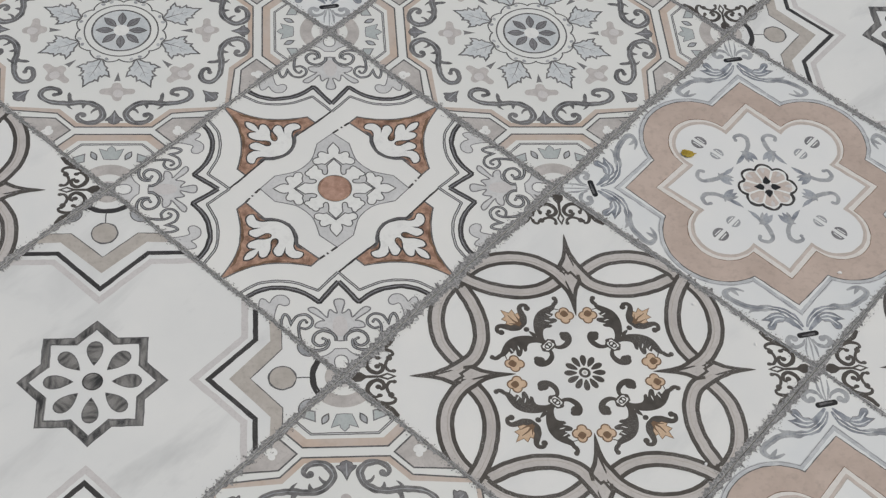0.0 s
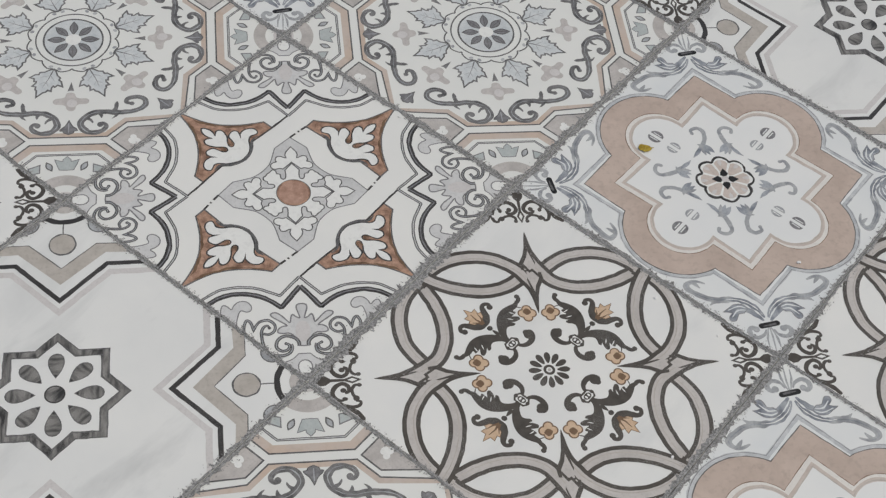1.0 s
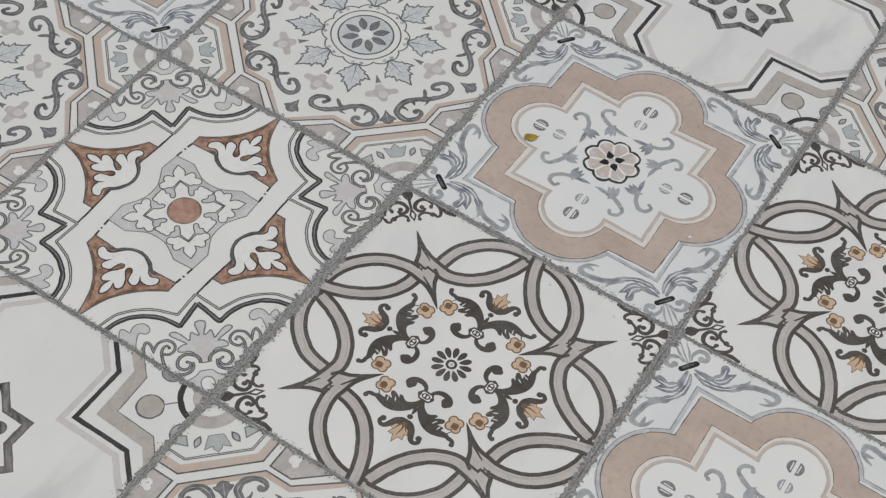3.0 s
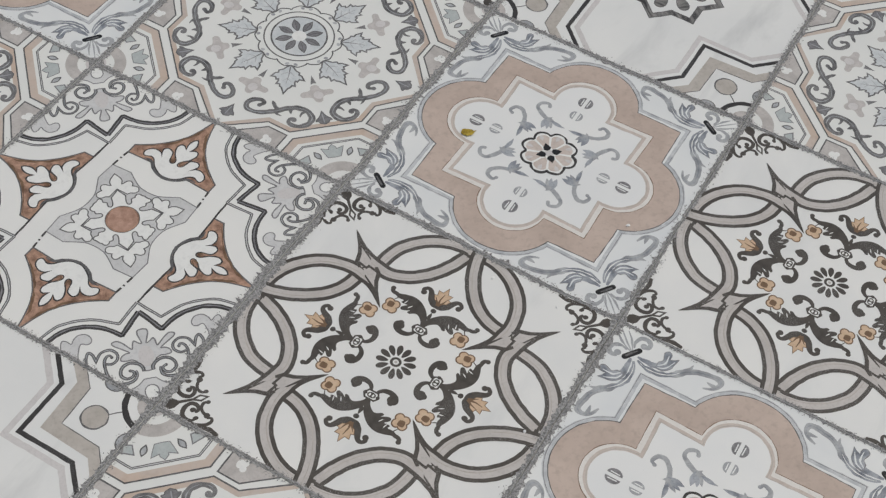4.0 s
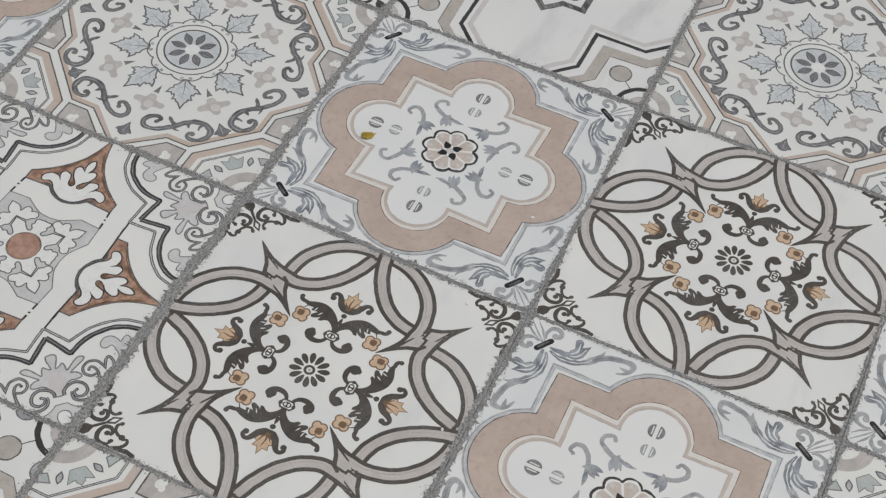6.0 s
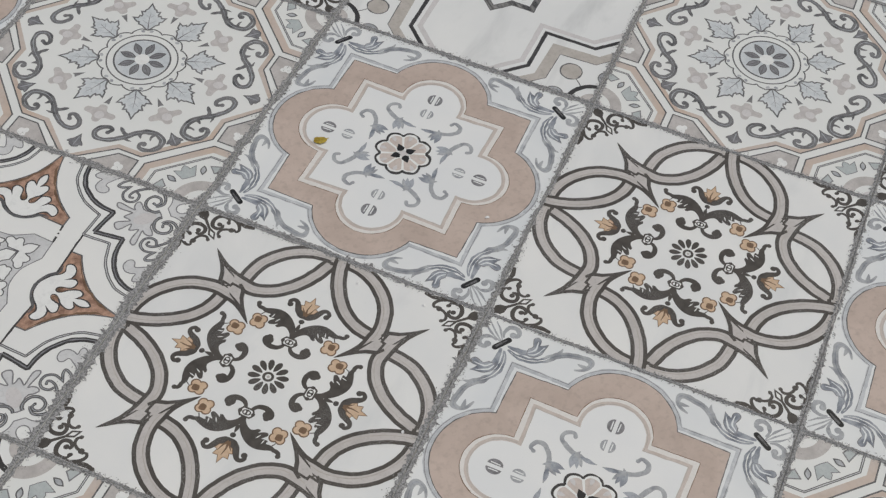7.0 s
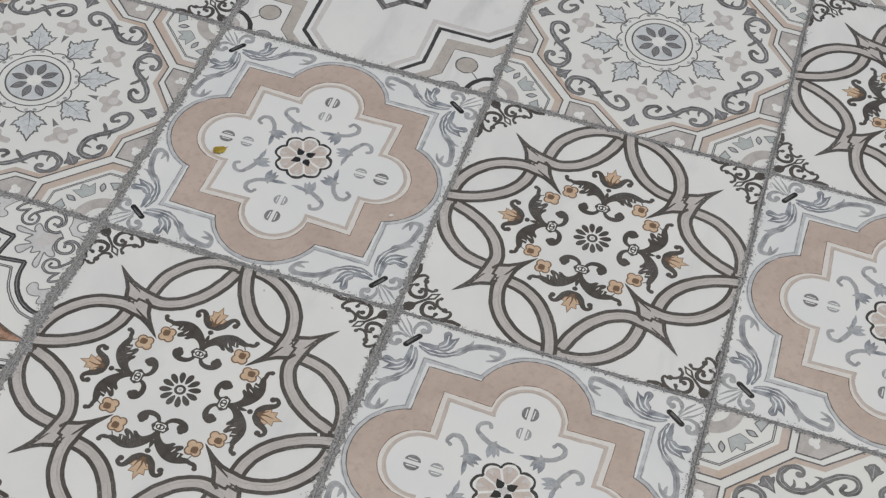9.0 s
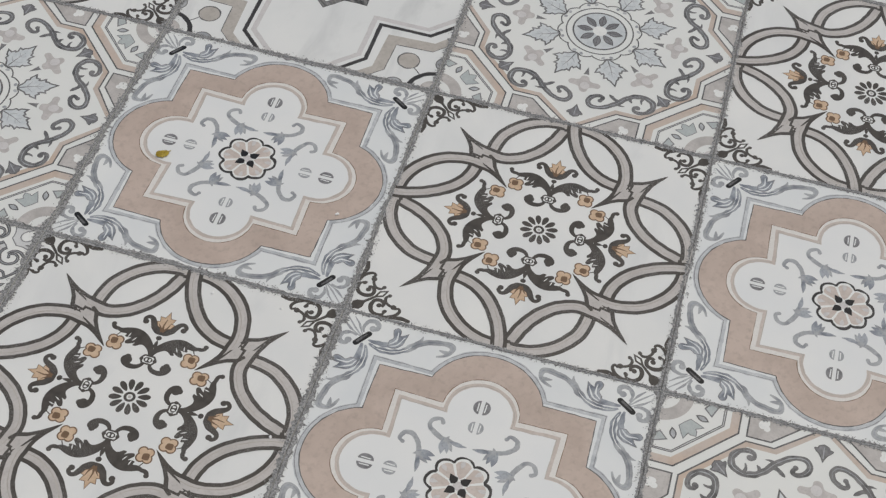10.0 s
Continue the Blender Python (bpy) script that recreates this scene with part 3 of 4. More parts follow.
    for s in (1, -1):
        bud = smooth([(1.03, 0.395), (0.965, 0.383), (0.900, 0.362), (0.908, 0.325), (0.898, 0.300), (0.866, 0.297), (0.834, 0.324), (0.832, 0.368), (0.858, 0.398), (0.886, 0.414), (0.862, 0.438), (0.856, 0.464), (0.893, 0.476), (0.95, 0.47)], True, 5)
        bud = [(x, y * s) for x, y in bud]
        m.fill(bud, PALE, 1)
        m.stroke(bud, 0.007, SOFTLINE, 2, True)
    parts.append(("side_bud", "pale grey curled buds", m.mesh("side_bud"), (45, 135, 225, 315)))
    return GLAZE_WARM, "warm white glazed floor tile with rust acanthus panels", parts


def lobed_outline(corner, notch_a, notch_b, centre, n=26):
    """A four-cornered star with a round lobe towards the middle of each side; axes towards the tile's corners."""
    r = math.dist((notch_a, notch_b), (centre, centre))
    a0 = math.degrees(math.atan2(notch_b - centre, notch_a - centre))
    quarter = [(corner, 0.0), (notch_a, notch_b)] + arc(centre, centre, r, a0, 90 - a0, n)[1:]
    return [p for k in range(4) for p in turned(quarter, 90 * k)]


def pink_frame_tile():
    """Dusty pink lobed frame, small flower in the middle, slate sprays in the corners."""
    parts = []
    m = Motif(45)
    m.line(lobed_outline(1.005, 0.748, 0.252, 0.406), 0.030, FRAMELINE, 1, True, 0.25)
    m.line(lobed_outline(1.018, 0.757, 0.254, 0.406), 0.0035, SOFTLINE, 2, True, 0.9)
    parts.append(("frame_line", "blue-grey outer frame line", m.mesh("frame_line"), (45,)))
    m = Motif(45)
    m.fill(lobed_outline(0.947, 0.722, 0.236, 0.404), PINK, 2)
    m.line(lobed_outline(0.947, 0.722, 0.236, 0.404), 0.006, PENCIL, 3, True, 0.7)
    parts.append(("pink_frame", "dusty pink lobed frame", m.mesh("pink_frame"), (45,)))
    m = Motif(45)
    m.fill(lobed_outline(0.748, 0.532, 0.205, 0.368), IVORY, 4)
    m.fill(lobed_outline(0.688, 0.482, 0.191, 0.357), GLAZE_FIELD, 5)
    m.line(lobed_outline(0.748, 0.532, 0.205, 0.368), 0.004, UMBER, 5, True, 0.9)
    m.line(lobed_outline(0.684, 0.479, 0.190, 0.357), 0.024, TAN, 6, True, 0.18)
    m.line(lobed_outline(0.670, 0.469, 0.186, 0.355), 0.004, TAUPE, 7, True, 0.8)
    parts.append(("inner_field", "cream field with taupe line", m.mesh("inner_field"), (45,)))
    # Flower.
    m = Motif(45)
    scallop = []
    for i in range(8):
        scallop += turned(arc(0.132, 0, 0.060, -78, 78, 10), 45 * i)
    m.fill(scallop, WHITE, 8)
    m.line(scallop, 0.0175, BLACK, 9, True, 0.45, 0.012)
    for i in range(8):
        m.fill(turned(drop(0.045, 0, 0.120, 0.100), 45 * i), PETAL, 10)
        m.fill(turned(drop(0.075, 0, 0.090, 0.034), 45 * i + 4), TAN, 11)
        m.fill(turned(drop(0.115, 0.006, 0.050, 0.030), 45 * i), FAINT, 11)
        m.stroke(turned([(0.040, 0.0), (0.150, 0.0)], 45 * i + 22.5), (0.010, 0.018), WHITE, 12)
    m.fill(oval(0, 0, 0.030, 0.030, 0, 16), FAINT, 12)
    for i in range(4):
        m.fill(turned([(0.022, 0.004), (0.034, 0.026), (0.058, 0.022), (0.092, -0.004), (0.046, -0.030), (0.028, -0.016)], 90 * i), JET, 13)
    parts.append(("flower", "small lilac flower with black scalloped outline", m.mesh("flower"), (45,)))
    # Sprigs round the flower: one pair towards each corner.
    m = Motif(45)
    for s in (1, -1):
        p = smooth([(0.196, 0.172), (0.232, 0.142), (0.272, 0.112), (0.322, 0.076), (0.375, 0.057), (0.428, 0.060), (0.455, 0.096), (0.436, 0.138), (0.408, 0.136)])
        tuft = [(almond(0.274, 0.052, 0.110, 0.040, 40), SLATE), (almond(0.262, 0.090, 0.105, 0.034, 10), WASH), (almond(0.250, 0.068, 0.080, 0.026, 28), SLATE),
                (almond(0.240, 0.132, 0.105, 0.030, -38), SLATE), (almond(0.302, 0.096, 0.060, 0.020, 75), WASH)]
        p = [(x, y * s) for x, y in p]
        m.curl(p, (0.006, 0.020, 0.030, 0.030, 0.026, 0.026, 0.024), WASH, 8, 0.013, 0.25)
        for q, mt in tuft:
            m.fill([(x, y * s) for x, y in q], mt, 8)
    parts.append(("sprig", "slate blue leafy scrolls", m.mesh("sprig"), (45, 135, 225, 315)))
    m = Motif(0)
    for r, mt, k in ((0.552, SOFTLINE, 1.0), (0.406, WASH, 0.85)):
        for s in (1, -1):
            half_oval = arc(r, 0.012 * s, 0.048 * k, 0, 180 * s, 16, 0.040 * k)
            m.fill(half_oval, mt, 8)
            m.stroke([(r - 0.03 * k, 0.022 * s), (r + 0.03 * k, 0.024 * s)], 0.007, GLAZE_FIELD, 9)
    parts.append(("split_seed", "grey split seeds", m.mesh("split_seed"), (0, 90, 180, 270)))
    # Corner spray.
    m = Motif(45)
    for s in (1, -1):
        stem = smooth([(1.135, 0.022), (1.098, 0.052), (1.060, 0.092), (1.030, 0.138), (1.020, 0.180)])
        back = smooth([(1.112, 0.012), (1.062, 0.034), (1.020, 0.068), (0.984, 0.120), (0.966, 0.180), (0.968, 0.230)])
        tail = smooth([(0.972, 0.150), (0.964, 0.205), (0.967, 0.262), (0.953, 0.333), (0.912, 0.402), (0.868, 0.450), (0.832, 0.440), (0.818, 0.386), (0.838, 0.328)])
        curl = smooth([(1.200, 0.024), (1.236, 0.044), (1.256, 0.086), (1.240, 0.124), (1.206, 0.132), (1.186, 0.110), (1.196, 0.086)])
        leaf_a = (smooth([(1.040, 0.100), (1.008, 0.132), (1.006, 0.186), (1.032, 0.226), (1.058, 0.262)], n=4) + smooth([(1.062, 0.232), (1.070, 0.208)], n=3)
                  + smooth([(1.084, 0.222), (1.104, 0.234), (1.128, 0.226), (1.128, 0.196), (1.098, 0.178), (1.076, 0.166), (1.072, 0.132)], n=4))
        leaf_b = smooth([(0.972, 0.236), (0.990, 0.262), (0.992, 0.300), (1.004, 0.335), (0.972, 0.312), (0.956, 0.290)], True, 4)
        leaf_c = smooth([(0.820, 0.395), (0.842, 0.376), (0.872, 0.368), (0.856, 0.392), (0.834, 0.414)], True, 3)
        stem, back, tail, curl, leaf_a, leaf_b, leaf_c = ([(x, y * s) for x, y in q] for q in (stem, back, tail, curl, leaf_a, leaf_b, leaf_c))
        m.stroke(tail, (0.020, 0.050, 0.044, 0.036, 0.040, 0.036, 0.026, 0.010), WASH, 1, rough=0.2)
        m.stroke(back, (0.010, 0.030, 0.040, 0.042, 0.026, 0.006), SLATE, 2, rough=0.25)
        m.stroke(stem, (0.012, 0.030, 0.040, 0.045, 0.03), SLATE, 3, rough=0.2)
        m.curl(curl, (0.010, 0.026, 0.032, 0.032, 0.028), WASH, 1, 0.022, 0.2)
        m.fill(leaf_a, SLATE, 4)
        m.fill(leaf_b, WASH, 3)
        m.fill(leaf_c, WASH, 3)
        m.line(leaf_a, 0.004, SOFTLINE, 5, True, 0.7)
        for q in ([(1.036, 0.112), (1.022, 0.160), (1.046, 0.230)], [(1.050, 0.118), (1.052, 0.170), (1.100, 0.214)]):
            m.stroke(smooth([(x, y * s) for x, y in q]), (0.003, 0.012, 0.004), GLAZE_COOL, 6, rough=0.5)
        m.stroke(tail[4:-4], (0.003, 0.007, 0.003, 0.006, 0.002), SLATE, 5, rough=0.7)
        m.stroke([(x, y) for x, y in back[3:]], (0.003, 0.008, 0.003), WHITE, 6, rough=0.6)
        m.stroke(smooth([(1.185, 0.008 * s), (1.26, 0.03 * s), (1.33, 0.035 * s)]), (0.008, 0.014, 0.006), WASH, 1, rough=0.4)
    m.stroke([(1.18, 0.0), (1.25, 0.004), (1.36, 0.0)], (0.008, 0.014, 0.008), WASH, 1, rough=0.4)
    parts.append(("corner_spray", "slate blue acanthus spray", m.mesh("corner_spray"), (45, 135, 225, 315)))
    m = Motif(45)
    bar = turned(arc(0.052, 0, 0.019, -90, 90, 6) + arc(-0.052, 0, 0.019, 90, 270, 6), 100, 1.165, 0.004)
    m.fill(bar, JET, 5)
    # Grey streak along the bar: its glossy highlight, laid on as colour.
    m.stroke(turned([(-0.042, -0.004), (0.0, -0.006), (0.045, -0.003)], 100, 1.165, 0.004), (0.006, 0.016, 0.012), PENCIL, 6, rough=0.4)
    parts.append(("black_bar", "short black bar mark", m.mesh("black_bar"), (45, 135, 225, 315)))
    return GLAZE_COOL, "bluish white glazed floor tile with dusty pink lobed frame", parts


def medallion_tile():
    """Leafy medallion in a ring of scrolls, octagonal peach frame."""
    parts = []
    m = Motif(0)
    m.stroke(oval(0, 0, 0.247, 0.247, 0, 56), 0.010, PENCIL, 2, True)
    m.fill(oval(0, 0, 0.192, 0.192, 0, 48), BLUEGREY, 2)
    m.stroke(oval(0, 0, 0.196, 0.196, 0, 56), 0.012, PENCIL, 3, True)
    for k in range(8):
        m.fill(turned(almond(0.110, 0, 0.118, 0.052), 45 * k), SOFTLINE, 4)
        m.stroke(turned(almond(0.110, 0, 0.118, 0.052), 45 * k), 0.007, PENCIL, 5, True)
        m.stroke(turned([(0.075, 0.0), (0.15, 0.0)], 45 * k), 0.005, PENCIL, 5)
    m.fill(oval(0, 0, 0.052, 0.052, 0, 20), WHITE, 5)
    parts.append(("medallion", "blue-grey round medallion with eight seeds", m.mesh("medallion"), (0,)))
    m = Motif(0)
    vine = both([(0.306, 0.0), (0.320, 0.018), (0.350, 0.042), (0.362, 0.066), (0.384, 0.066), (0.392, 0.088), (0.420, 0.106), (0.418, 0.080), (0.440, 0.070), (0.434, 0.056), (0.458, 0.050), (0.484, 0.058), (0.482, 0.038), (0.506, 0.032), (0.516, 0.018), (0.562, 0.0)])
    m.blob([vine], BLUEGREY, SCROLL, 0.0115, 2)
    m.stroke([(0.31, 0.0), (0.40, 0.004), (0.48, 0.0)], (0.009, 0.005, 0.002), SOFTLINE, 4)
    for s in (1, -1):
        m.stroke([(0.365, 0.006 * s), (0.400, 0.050 * s)], (0.008, 0.002), WASH, 4, rough=0.6)
        m.stroke([(0.430, 0.004 * s), (0.460, 0.032 * s)], (0.006, 0.002), WASH, 4, rough=0.6)
        m.stroke(smooth([(0.312, 0.0), (0.300, 0.012 * s), (0.308, 0.040 * s), (0.296, 0.070 * s), (0.272, 0.098 * s), (0.254, 0.104 * s)]), 0.009, PENCIL, 2)
        m.fill(oval(0.285, 0.030 * s, 0.016, 0.012, 60 * s, 12), WASH, 2)
    parts.append(("vine_leaf", "blue-grey vine leaf", m.mesh("vine_leaf"), tuple(22.5 + 45 * k for k in range(8))))
    m = Motif(0)
    m.fill([(0.398, 0.002), (0.480, 0.022), (0.476, 0.0), (0.483, -0.020)], SCROLL, 2)
    cross = smooth([(0.504, 0.026), (0.536, 0.038), (0.548, 0.062), (0.550, 0.106), (0.572, 0.122), (0.596, 0.108), (0.600, 0.062), (0.616, 0.040), (0.650, 0.032), (0.660, 0.004), (0.644, -0.018), (0.612, -0.032), (0.602, -0.062), (0.596, -0.100),
                    (0.572, -0.110), (0.550, -0.094), (0.544, -0.052), (0.532, -0.034), (0.504, -0.026), (0.494, 0.0)], True, 4)
    m.fill(cross, MIST, 2)
    m.fill(oval(0.592, 0.012, 0.036, 0.034, 20, 16), FAINT, 3)
    parts.append(("lilac_cross", "soft lilac cross and dart", m.mesh("lilac_cross"), tuple(45 * k for k in range(8))))
    m = Motif(0)
    spade = both([(0.795, 0.0)] + smooth([(0.822, 0.012), (0.848, 0.026), (0.866, 0.046), (0.884, 0.056), (0.888, 0.036), (0.904, 0.030), (0.918, 0.0)], n=3))
    m.fill(spade, SOFTLINE, 2)
    m.stroke([(0.82, 0.0), (0.90, 0.0)], (0.006, 0.022, 0.010), WASH, 3, rough=0.6)
    m.stroke(spade, 0.006, PENCIL, 4, True)
    parts.append(("dart", "grey dart", m.mesh("dart"), tuple(90 * k for k in range(4))))
    m2 = m.mesh("dart")
    m2.transform(Matrix.Translation((-0.052 * HALF, 0, 0)))
    parts.append(("dart", "grey dart", m2, tuple(45 + 90 * k for k in range(4))))
    # Scrolls: pairs that mirror each other about the corner's diagonal.
    m = Motif(45)
    for s in (1, -1):
        path = smooth([(0.775, 0.188), (0.770, 0.216), (0.796, 0.236), (0.832, 0.216), (0.852, 0.170), (0.842, 0.112), (0.788, 0.074), (0.722, 0.096), (0.682, 0.152), (0.672, 0.225), (0.680, 0.290),
                       (0.680, 0.356), (0.660, 0.437), (0.617, 0.484), (0.566, 0.476), (0.545, 0.428), (0.558, 0.374), (0.590, 0.362), (0.604, 0.396)])
        path = [(x, y * s) for x, y in path]
        m.fill(oval(0.784, 0.198 * s, 0.022, 0.020, 0, 14), SCROLL, 2)
        m.curl(path, (0.018, 0.026, 0.034, 0.042, 0.046, 0.044, 0.042, 0.042, 0.034, 0.038, 0.036, 0.030, 0.022), SCROLL, 2, 0.017, 0.16)
        m.stroke(path[14:-14], (0.001, 0.006, 0.002, 0.006, 0.001), WASH, 3, rough=0.9)
        for q in (smooth([(0.582, 0.302), (0.612, 0.312), (0.668, 0.300), (0.672, 0.262), (0.640, 0.282), (0.606, 0.286)], True, 4), smooth([(0.734, 0.270), (0.716, 0.302), (0.680, 0.322), (0.676, 0.286), (0.706, 0.288)], True, 4),
                  smooth([(0.728, 0.204), (0.706, 0.214), (0.676, 0.206), (0.682, 0.170), (0.702, 0.190)], True, 4), smooth([(0.772, 0.150), (0.752, 0.152), (0.722, 0.128), (0.735, 0.100), (0.748, 0.130)], True, 4)):
            m.fill([(x, y * s) for x, y in q], SCROLL, 2)
    parts.append(("scroll_pair", "dark grey leafy scrolls", m.mesh("scroll_pair"), (45, 135, 225, 315)))
    # Octagonal frame.
    line = [(1.0, 0.045), (0.802, 0.285), (0.802, 0.455), (0.455, 0.802), (0.285, 0.802), (0.045, 1.0)]
    inner = [(1.0, 0.0), (0.765, 0.268), (0.765, 0.442), (0.442, 0.765), (0.268, 0.765), (0.0, 1.0)]
    m = Motif(0)
    m.fill(line + inner[::-1], PEACH, 1)
    m.line(line, 0.010, PENCIL, 2)
    parts.append(("octagon_band", "peach octagon band with pencil line", m.mesh("octagon_band"), (0, 90, 180, 270)))
    m = Motif(0)
    for flip in (0, 1):
        box = [(0.838, 0.455), (0.838, 0.310), (1.0, 0.130), (1.0, 0.455)]
        cloud = [oval(0.945, 0.375, 0.030, 0.022, 0, 16), oval(0.925, 0.345, 0.022, 0.020, 0, 14), oval(0.965, 0.35, 0.028, 0.020, 0, 14)]
        if flip:
            box = [(y, x) for x, y in box]
            cloud = [[(y, x) for x, y in o] for o in cloud]
        m.fill(box, LILAC, 1)
        m.line(box, 0.010, PENCIL, 2, True)
        for o in cloud:
            m.fill(o, WHITE, 2)
    parts.append(("grey_panel", "lilac-grey panels with a pale cloud", m.mesh("grey_panel"), (0, 90, 180, 270)))
    m = Motif(0)
    outer = [(1.0, 0.505), (0.842, 0.505), (0.505, 0.842), (0.505, 1.0)]
    m.fill(outer + [(0.560, 1.0), (0.560, 0.864), (0.864, 0.560), (1.0, 0.560)], PEACH, 1)
    m.line(outer, 0.010, PENCIL, 2)
    m.line([(1.0, 0.600), (0.868, 0.600), (0.600, 0.868), (0.600, 1.0)], 0.017, PENCIL, 1)
    m.line([(1.0, 0.600), (0.868, 0.600), (0.600, 0.868), (0.600, 1.0)], 0.005, PALE, 2, rough=0.5)
    parts.append(("corner_band", "peach corner band", m.mesh("corner_band"), (0, 90, 180, 270)))
    m = Motif(45)
    crown = both([(1.055, 0.0), (1.078, 0.022), (1.098, 0.024), (1.082, 0.072), (1.118, 0.060), (1.162, 0.042), (1.165, 0.0)])
    m.blob([crown], CROWN, SOFTLINE, 0.005, 1)
    for s in (1, -1):
        q = almond(1.135, 0.108 * s, 0.075, 0.036, -28 * s)
        m.fill(q, WASH, 1)
        m.stroke(q, 0.008, PENCIL, 2, True)
        q = [(1.120, 0.165 * s), (1.150, 0.235 * s), (1.20, 0.225 * s), (1.185, 0.165 * s)]
        m.fill(q, CROWN, 1)
        m.line(q, 0.008, SOFTLINE, 2, True)
    m.fill(clip_ring(1.414, 0.205, 0.125), LILAC, 1)
    m.fill(oval(1.414, 0, 0.07, 0.07), FAINT, 1)
    parts.append(("crown", "sage grey crown between seeds", m.mesh("crown"), (45, 135, 225, 315)))
    return GLAZE_CREAM, "cream white glazed floor tile with leafy medallion and scrolls", parts


def clip_ring(cx, r1, r0):
    """Half a ring, open towards the tile's corner."""
    return arc(cx, 0, r1, 100, 260, 24) + arc(cx, 0, r0, 260, 100, 20)


MAKERS = {"S": marble_star, "R": ring_tile, "O": rust_leaf_tile, "P": pink_frame_tile, "F": medallion_tile}


# ---- the floor ----
ground = new("ground", bpy.data.meshes.new("ground"))
ground.data.from_pydata([(-400, -400, -0.06), (400, -400, -0.06), (400, 400, -0.06), (-400, 400, -0.06)], [], [(0, 1, 2, 3)])
ground.data.materials.append(EARTH)
tagged(ground, "bare dry ground round the tiled floor", "ground", kind="structure")


def slab(name, x0, y0, x1, y1, z0, z1, mat, bevel=0.0):
    bm = bmesh.new()
    bmesh.ops.create_cube(bm, size=1.0)
    for v in bm.verts:
        v.co = (x0 + (x1 - x0) * (v.co.x + 0.5), y0 + (y1 - y0) * (v.co.y + 0.5), z0 + (z1 - z0) * (v.co.z + 0.5))
    if bevel:
        edges = [e for e in bm.edges if all(v.co.z > z1 - 1e-6 for v in e.verts)]
        bmesh.ops.bevel(bm, geom=edges, offset=bevel, segments=2, profile=0.6, affect="EDGES")
    me = bpy.data.meshes.new(name)
    bm.to_mesh(me)
    bm.free()
    me.materials.append(mat)
    return me


floor = new("floor", slab("floor", -4.2 * SIDE, -4.2 * SIDE, 8.2 * SIDE, 8.2 * SIDE, -0.06, -0.0095, SCREED))
tagged(floor, "cement floor laid with patterned ceramic tiles", "floor", kind="structure")

# Which design lies in which cell, row by row.
LAYOUT = {(-1, -1): "R", (-1, 0): "F", (-1, 1): "P", (0, -1): "S", (0, 0): "O", (0, 1): "F", (0, 2): "R", (1, -1): "F", (1, 0): "R",
          (1, 1): "P", (1, 2): "S", (2, 0): "P", (2, 1): "R", (2, 2): "F", (3, 0): "F", (3, 1): "P", (3, 2): "R",
          (2, 3): "P", (3, 3): "S",
          (-1, 2): "S", (-1, 3): "F", (0, 3): "P", (1, 3): "F", (2, -1): "S", (3, -1): "R"}
# The floor goes on in the same mix on every side.
order = "FRPSOPFRSPF"
for i in range(-4, 8):
    for j in range(-4, 8):
        LAYOUT.setdefault((i, j), order[(3 * i + 5 * j + (i * j) % 4) % len(order)])
for key, make in MAKERS.items():
    DESIGN[key] = make()
BODY = {key: slab("tile", -HALF + 0.00025, -HALF + 0.00025, HALF - 0.00025, HALF - 0.00025, -0.0095, 0, DESIGN[key][0]) for key in DESIGN}


def edge_band(seed, widths):
    """Grey joint filler smeared over a tile's four edges, ragged on its inner side, with hairs and stray grains."""
    rnd = random.Random(seed)
    v, f = [], []
    z = 16 * LAYER
    for k in range(4):
        wid, n = widths[k], 210
        ca, sa = math.cos(math.pi / 2 * k), math.sin(math.pi / 2 * k)

        def put(a, d, h=0.0):
            # a runs along the edge from -1 to 1, d goes inwards from it
            x, y = a, -1 + d
            v.append(((ca * x - sa * y) * HALF, (sa * x + ca * y) * HALF, z + h))
            return len(v) - 1
        prev = None
        for i in range(n + 1):
            a = -0.996 + 1.992 * i / n
            w = wid * (0.85 + 0.55 * noise.noise((a * 4, seed * 3.7, k * 5.1)) + 0.5 * noise.noise((a * 38, seed * 1.3, k * 2.2)))
            w = max(0.007, w + (rnd.uniform(0, 0.9) * wid if rnd.random() < 0.10 else 0))
            w += 0.05 * max(0, (abs(a) - 0.93) / 0.07) ** 2
            w = min(w, 1 - abs(a) + 0.02)
            h = rnd.uniform(0, 0.00004)
            row = (put(a, 0.0022), put(a, 0.0022 + 0.5 * max(0.004, w - 0.0022), h + 0.00008), put(a, max(0.009, w)))
            if prev:
                for q in (0, 1):
                    f.append((prev[q], row[q], row[q + 1], prev[q + 1]))
            prev = row
        for _ in range(90):
            a, d = rnd.uniform(-0.97, 0.97), wid * rnd.uniform(0.7, 1.2)
            ln, sl = rnd.uniform(0.006, 0.020), rnd.uniform(-0.9, 0.9)
            t = rnd.uniform(0.0015, 0.0035)
            if d + ln < 1 - abs(a):
                f.append((put(a - t, d), put(a + t, d), put(a + sl * ln + 0.0006, d + ln)))
        for _ in range(36):
            a, d = rnd.uniform(-0.95, 0.95), wid * rnd.uniform(1.1, 2.2)
            t = rnd.uniform(0.0012, 0.004)
            if d < 1 - abs(a):
                s = rnd.uniform(0.5, 2.5)
                f.append((put(a - t * s, d), put(a, d - t), put(a + t * s, d + t * 0.3), put(a, d + t)))
    me = bpy.data.meshes.new("worn_edge")
    me.from_pydata(v, [], f)
    me.materials.append(GROUT)
    me.update()
    return me


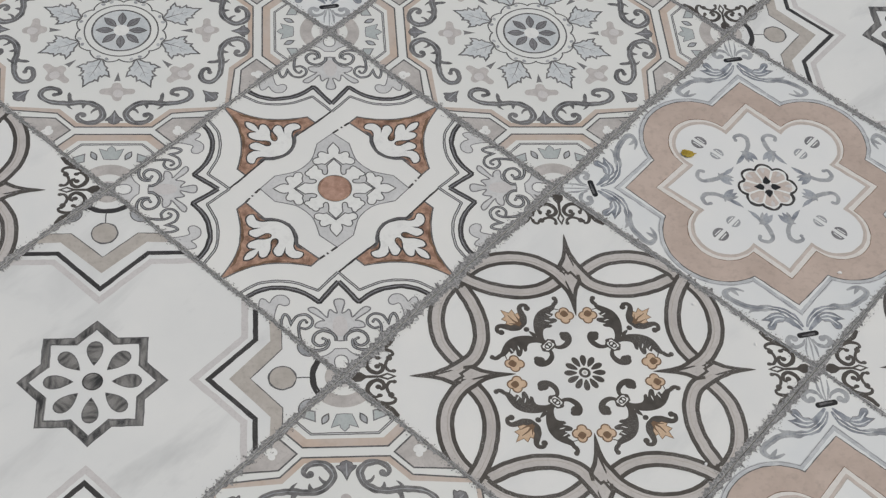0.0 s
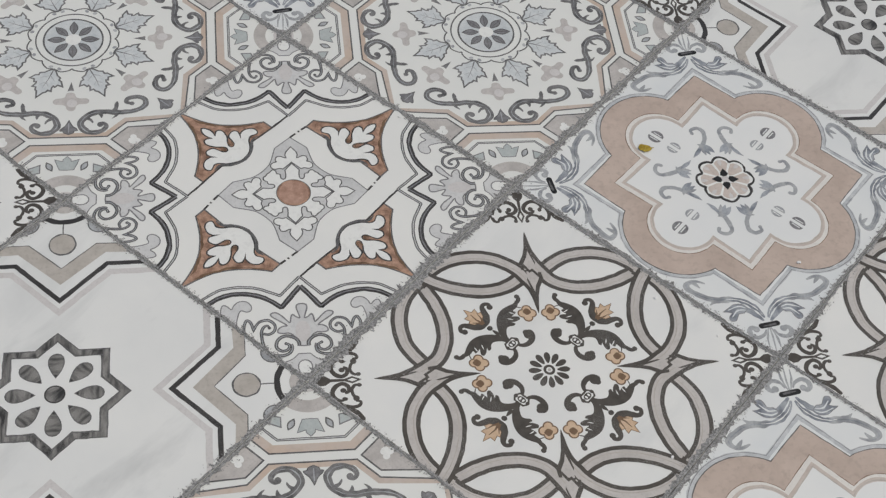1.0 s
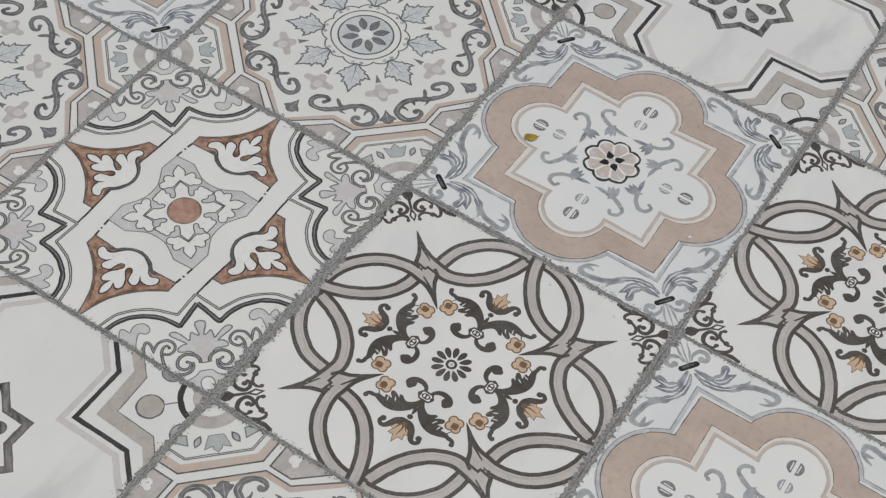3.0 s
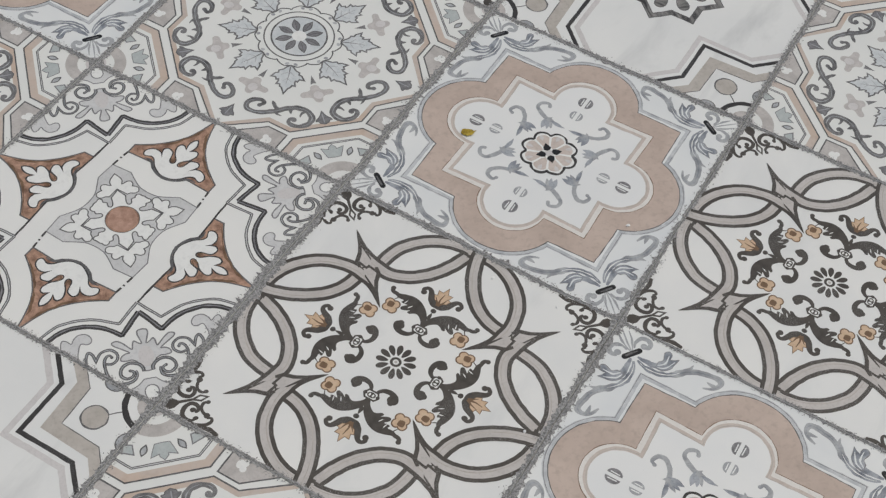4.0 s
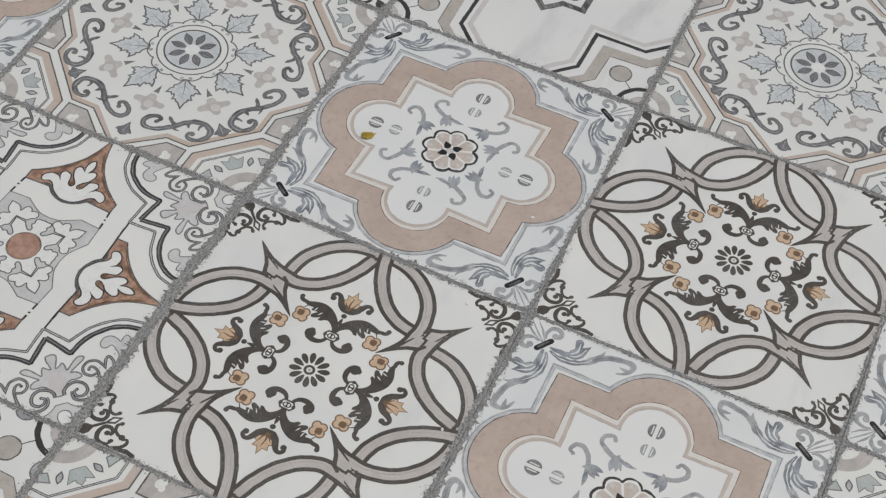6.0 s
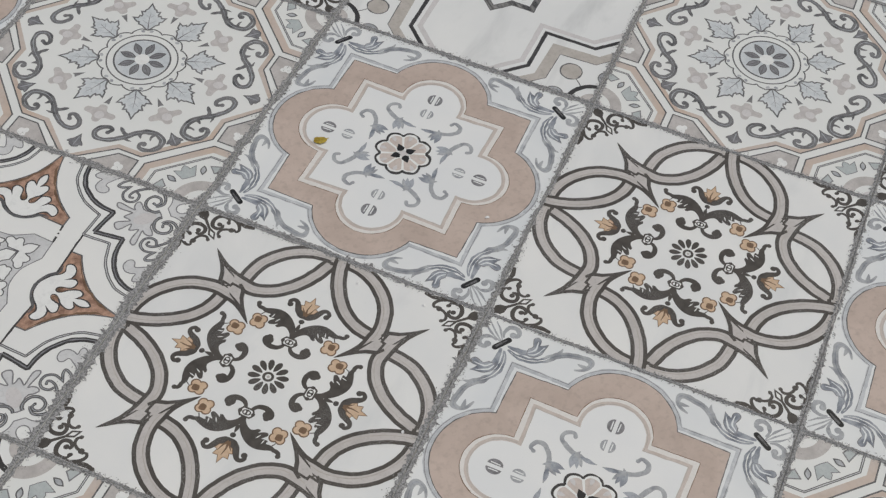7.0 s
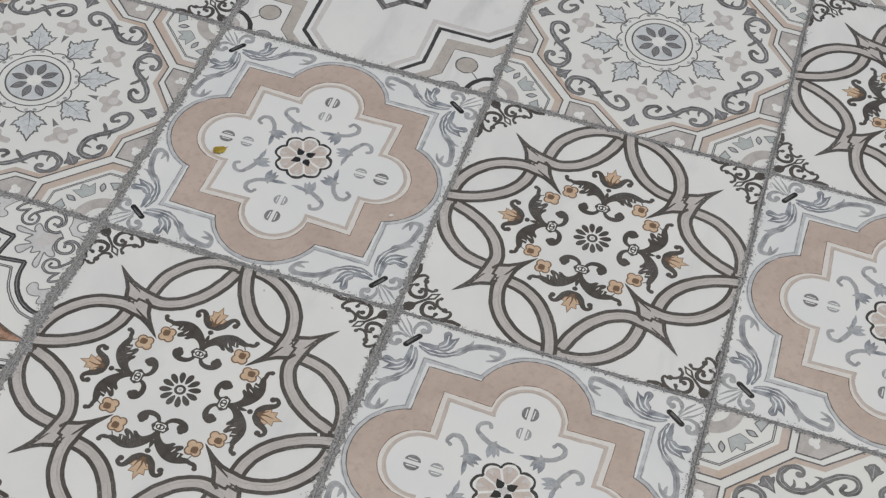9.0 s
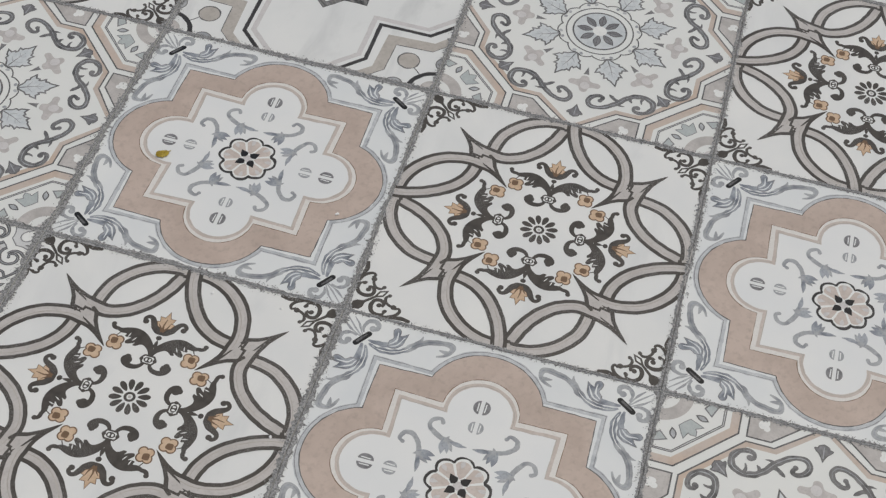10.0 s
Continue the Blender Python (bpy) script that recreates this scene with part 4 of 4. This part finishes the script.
def joint_width(axis, i, j):
    """How far the filler is smeared over one side of a joint."""
    rnd = random.Random(100 * axis + 10 * i + j + 7)
    broad = {(0, 1, 0): 0.040, (0, 1, 1): 0.034, (0, 2, 0): 0.034, (0, 1, -1): 0.030, (0, 2, 1): 0.024, (0, 3, 0): 0.026, (0, 3, 1): 0.022,
             (1, 1, 1): 0.022, (1, 0, 1): 0.024, (1, 2, 1): 0.014, (1, 0, 0): 0.018, (0, 0, 0): 0.022}
    return broad.get((axis, i, j), (0.026 if axis == 0 else 0.020) * rnd.uniform(0.8, 1.2))


# The print sits a millimetre or so off the middle of some tiles.
PRINT_SHIFT = {(1, 1): (-0.0003, -0.0013), (2, 1): (0.0010, 0.0002), (0, 0): (-0.0006, -0.0004), (1, 0): (0.0005, 0.0002)}
BANDS = {}
for (i, j), key in sorted(LAYOUT.items()):
    glazed, words, parts = DESIGN[key]
    tile = new("tile", BODY[key])
    tile.parent = floor
    rnd = random.Random(i * 31 + j)
    tile.location = ((i + 0.5) * SIDE, (j + 0.5) * SIDE, rnd.uniform(-0.0001, 0.0001))
    tagged(tile, words)
    lift = 0.0
    dx, dy = PRINT_SHIFT.get((i, j), (0.0, 0.0))
    for name, label, me, turns in parts:
        for a in turns:
            ob = new(name, me)
            ob.parent = tile
            ob.rotation_euler = (0, 0, radians(a))
            lift += 0.0000015
            ob.location = (dx, dy, lift)
            tagged(ob, label)
    widths = (joint_width(1, i, j), joint_width(0, i + 1, j), joint_width(1, i, j + 1), joint_width(0, i, j))
    near = -1 <= i <= 3 and -1 <= j <= 3
    band_key = (i, j) if near else (i % 2, j % 2 + 100)
    if band_key not in BANDS:
        BANDS[band_key] = edge_band(i * 17 + j * 5 + 90, widths)
    ob = new("worn_edge", BANDS[band_key])
    ob.parent = tile
    tagged(ob, "ragged smear of grey sanded grout")


# ---- small things lying on the tiles ----


def crumb(name, x, y, size, mat, seed, label, category, flat=0.5, group=""):
    """A small irregular lump resting on the tile."""
    bm = bmesh.new()
    bmesh.ops.create_icosphere(bm, subdivisions=2, radius=1.0)
    for v in bm.verts:
        k = 1 + 0.45 * noise.noise(v.co * 1.7 + Vector((seed, 2.0 * seed, 0.5)))
        v.co = Vector((v.co.x * k * size, v.co.y * k * size * 0.7, v.co.z * k * size * flat))
    low = min(v.co.z for v in bm.verts)
    me = bpy.data.meshes.new(name)
    bm.to_mesh(me)
    bm.free()
    me.materials.append(mat)
    ob = new(name, me)
    ob.matrix_world = pose(x, y, 0.00035 - low, 0, 0, 37 * seed)
    return tagged(ob, label, category, group)


def petal_scrap():
    """A withered yellow petal: crumpled body, a folded flap and a stub of stalk."""
    x, y = 0.3675, 0.4265
    root = new("petal_scrap")
    root.matrix_world = pose(x, y, 0.00035, 0, 0, 20)
    tagged(root, "small withered olive-yellow petal scrap on the tile", "petal")
    for name, sx, sy, sz, ox, oy, seed in (("body", 0.0056, 0.0046, 0.0014, 0, 0, 1), ("flap", 0.0034, 0.0028, 0.0011, 0.0036, 0.0020, 4)):
        bm = bmesh.new()
        bmesh.ops.create_icosphere(bm, subdivisions=3, radius=1.0)
        for v in bm.verts:
            k = 1 + 0.35 * noise.noise(v.co * 2.1 + Vector((seed, 0, 0)))
            v.co = Vector((ox + v.co.x * sx * k, oy + v.co.y * sy * k, sz + v.co.z * sz * (0.7 + 0.5 * noise.noise(v.co * 3 + Vector((0, seed, 0))))))
        me = bpy.data.meshes.new(name)
        bm.to_mesh(me)
        bm.free()
        me.materials.append(OLIVE)
        new(name, me).parent = root
    bm = bmesh.new()
    bmesh.ops.create_cone(bm, cap_ends=True, segments=8, radius1=0.0006, radius2=0.0003, depth=0.004, matrix=Matrix.Translation((0.0070, 0.0038, 0.0010)) @ pose(0, 0, 0, 0, 90, 25))
    me = bpy.data.meshes.new("stalk")
    bm.to_mesh(me)
    bm.free()
    me.materials.append(OLIVE)
    new("stalk", me).parent = root


petal_scrap()

for x, y, size, seed, words in ((0.558, 0.407, 0.0022, 1, "white plaster chip beside the pink frame"), (0.478, 0.2795, 0.0019, 2, "white plaster chip on the grey ribbon"),
                                (0.582, 0.148, 0.0018, 3, "white plaster chip near the worn joint"), (0.5445, 0.282, 0.0014, 4, "tiny white plaster chip on bare glaze"),
                                (0.3085, 0.2545, 0.0018, 5, "white plaster chip at the grout's edge")):
    crumb("plaster_chip", x, y, size, CHALK, seed, words, "plaster chip", 0.35, "plaster chips on the floor")
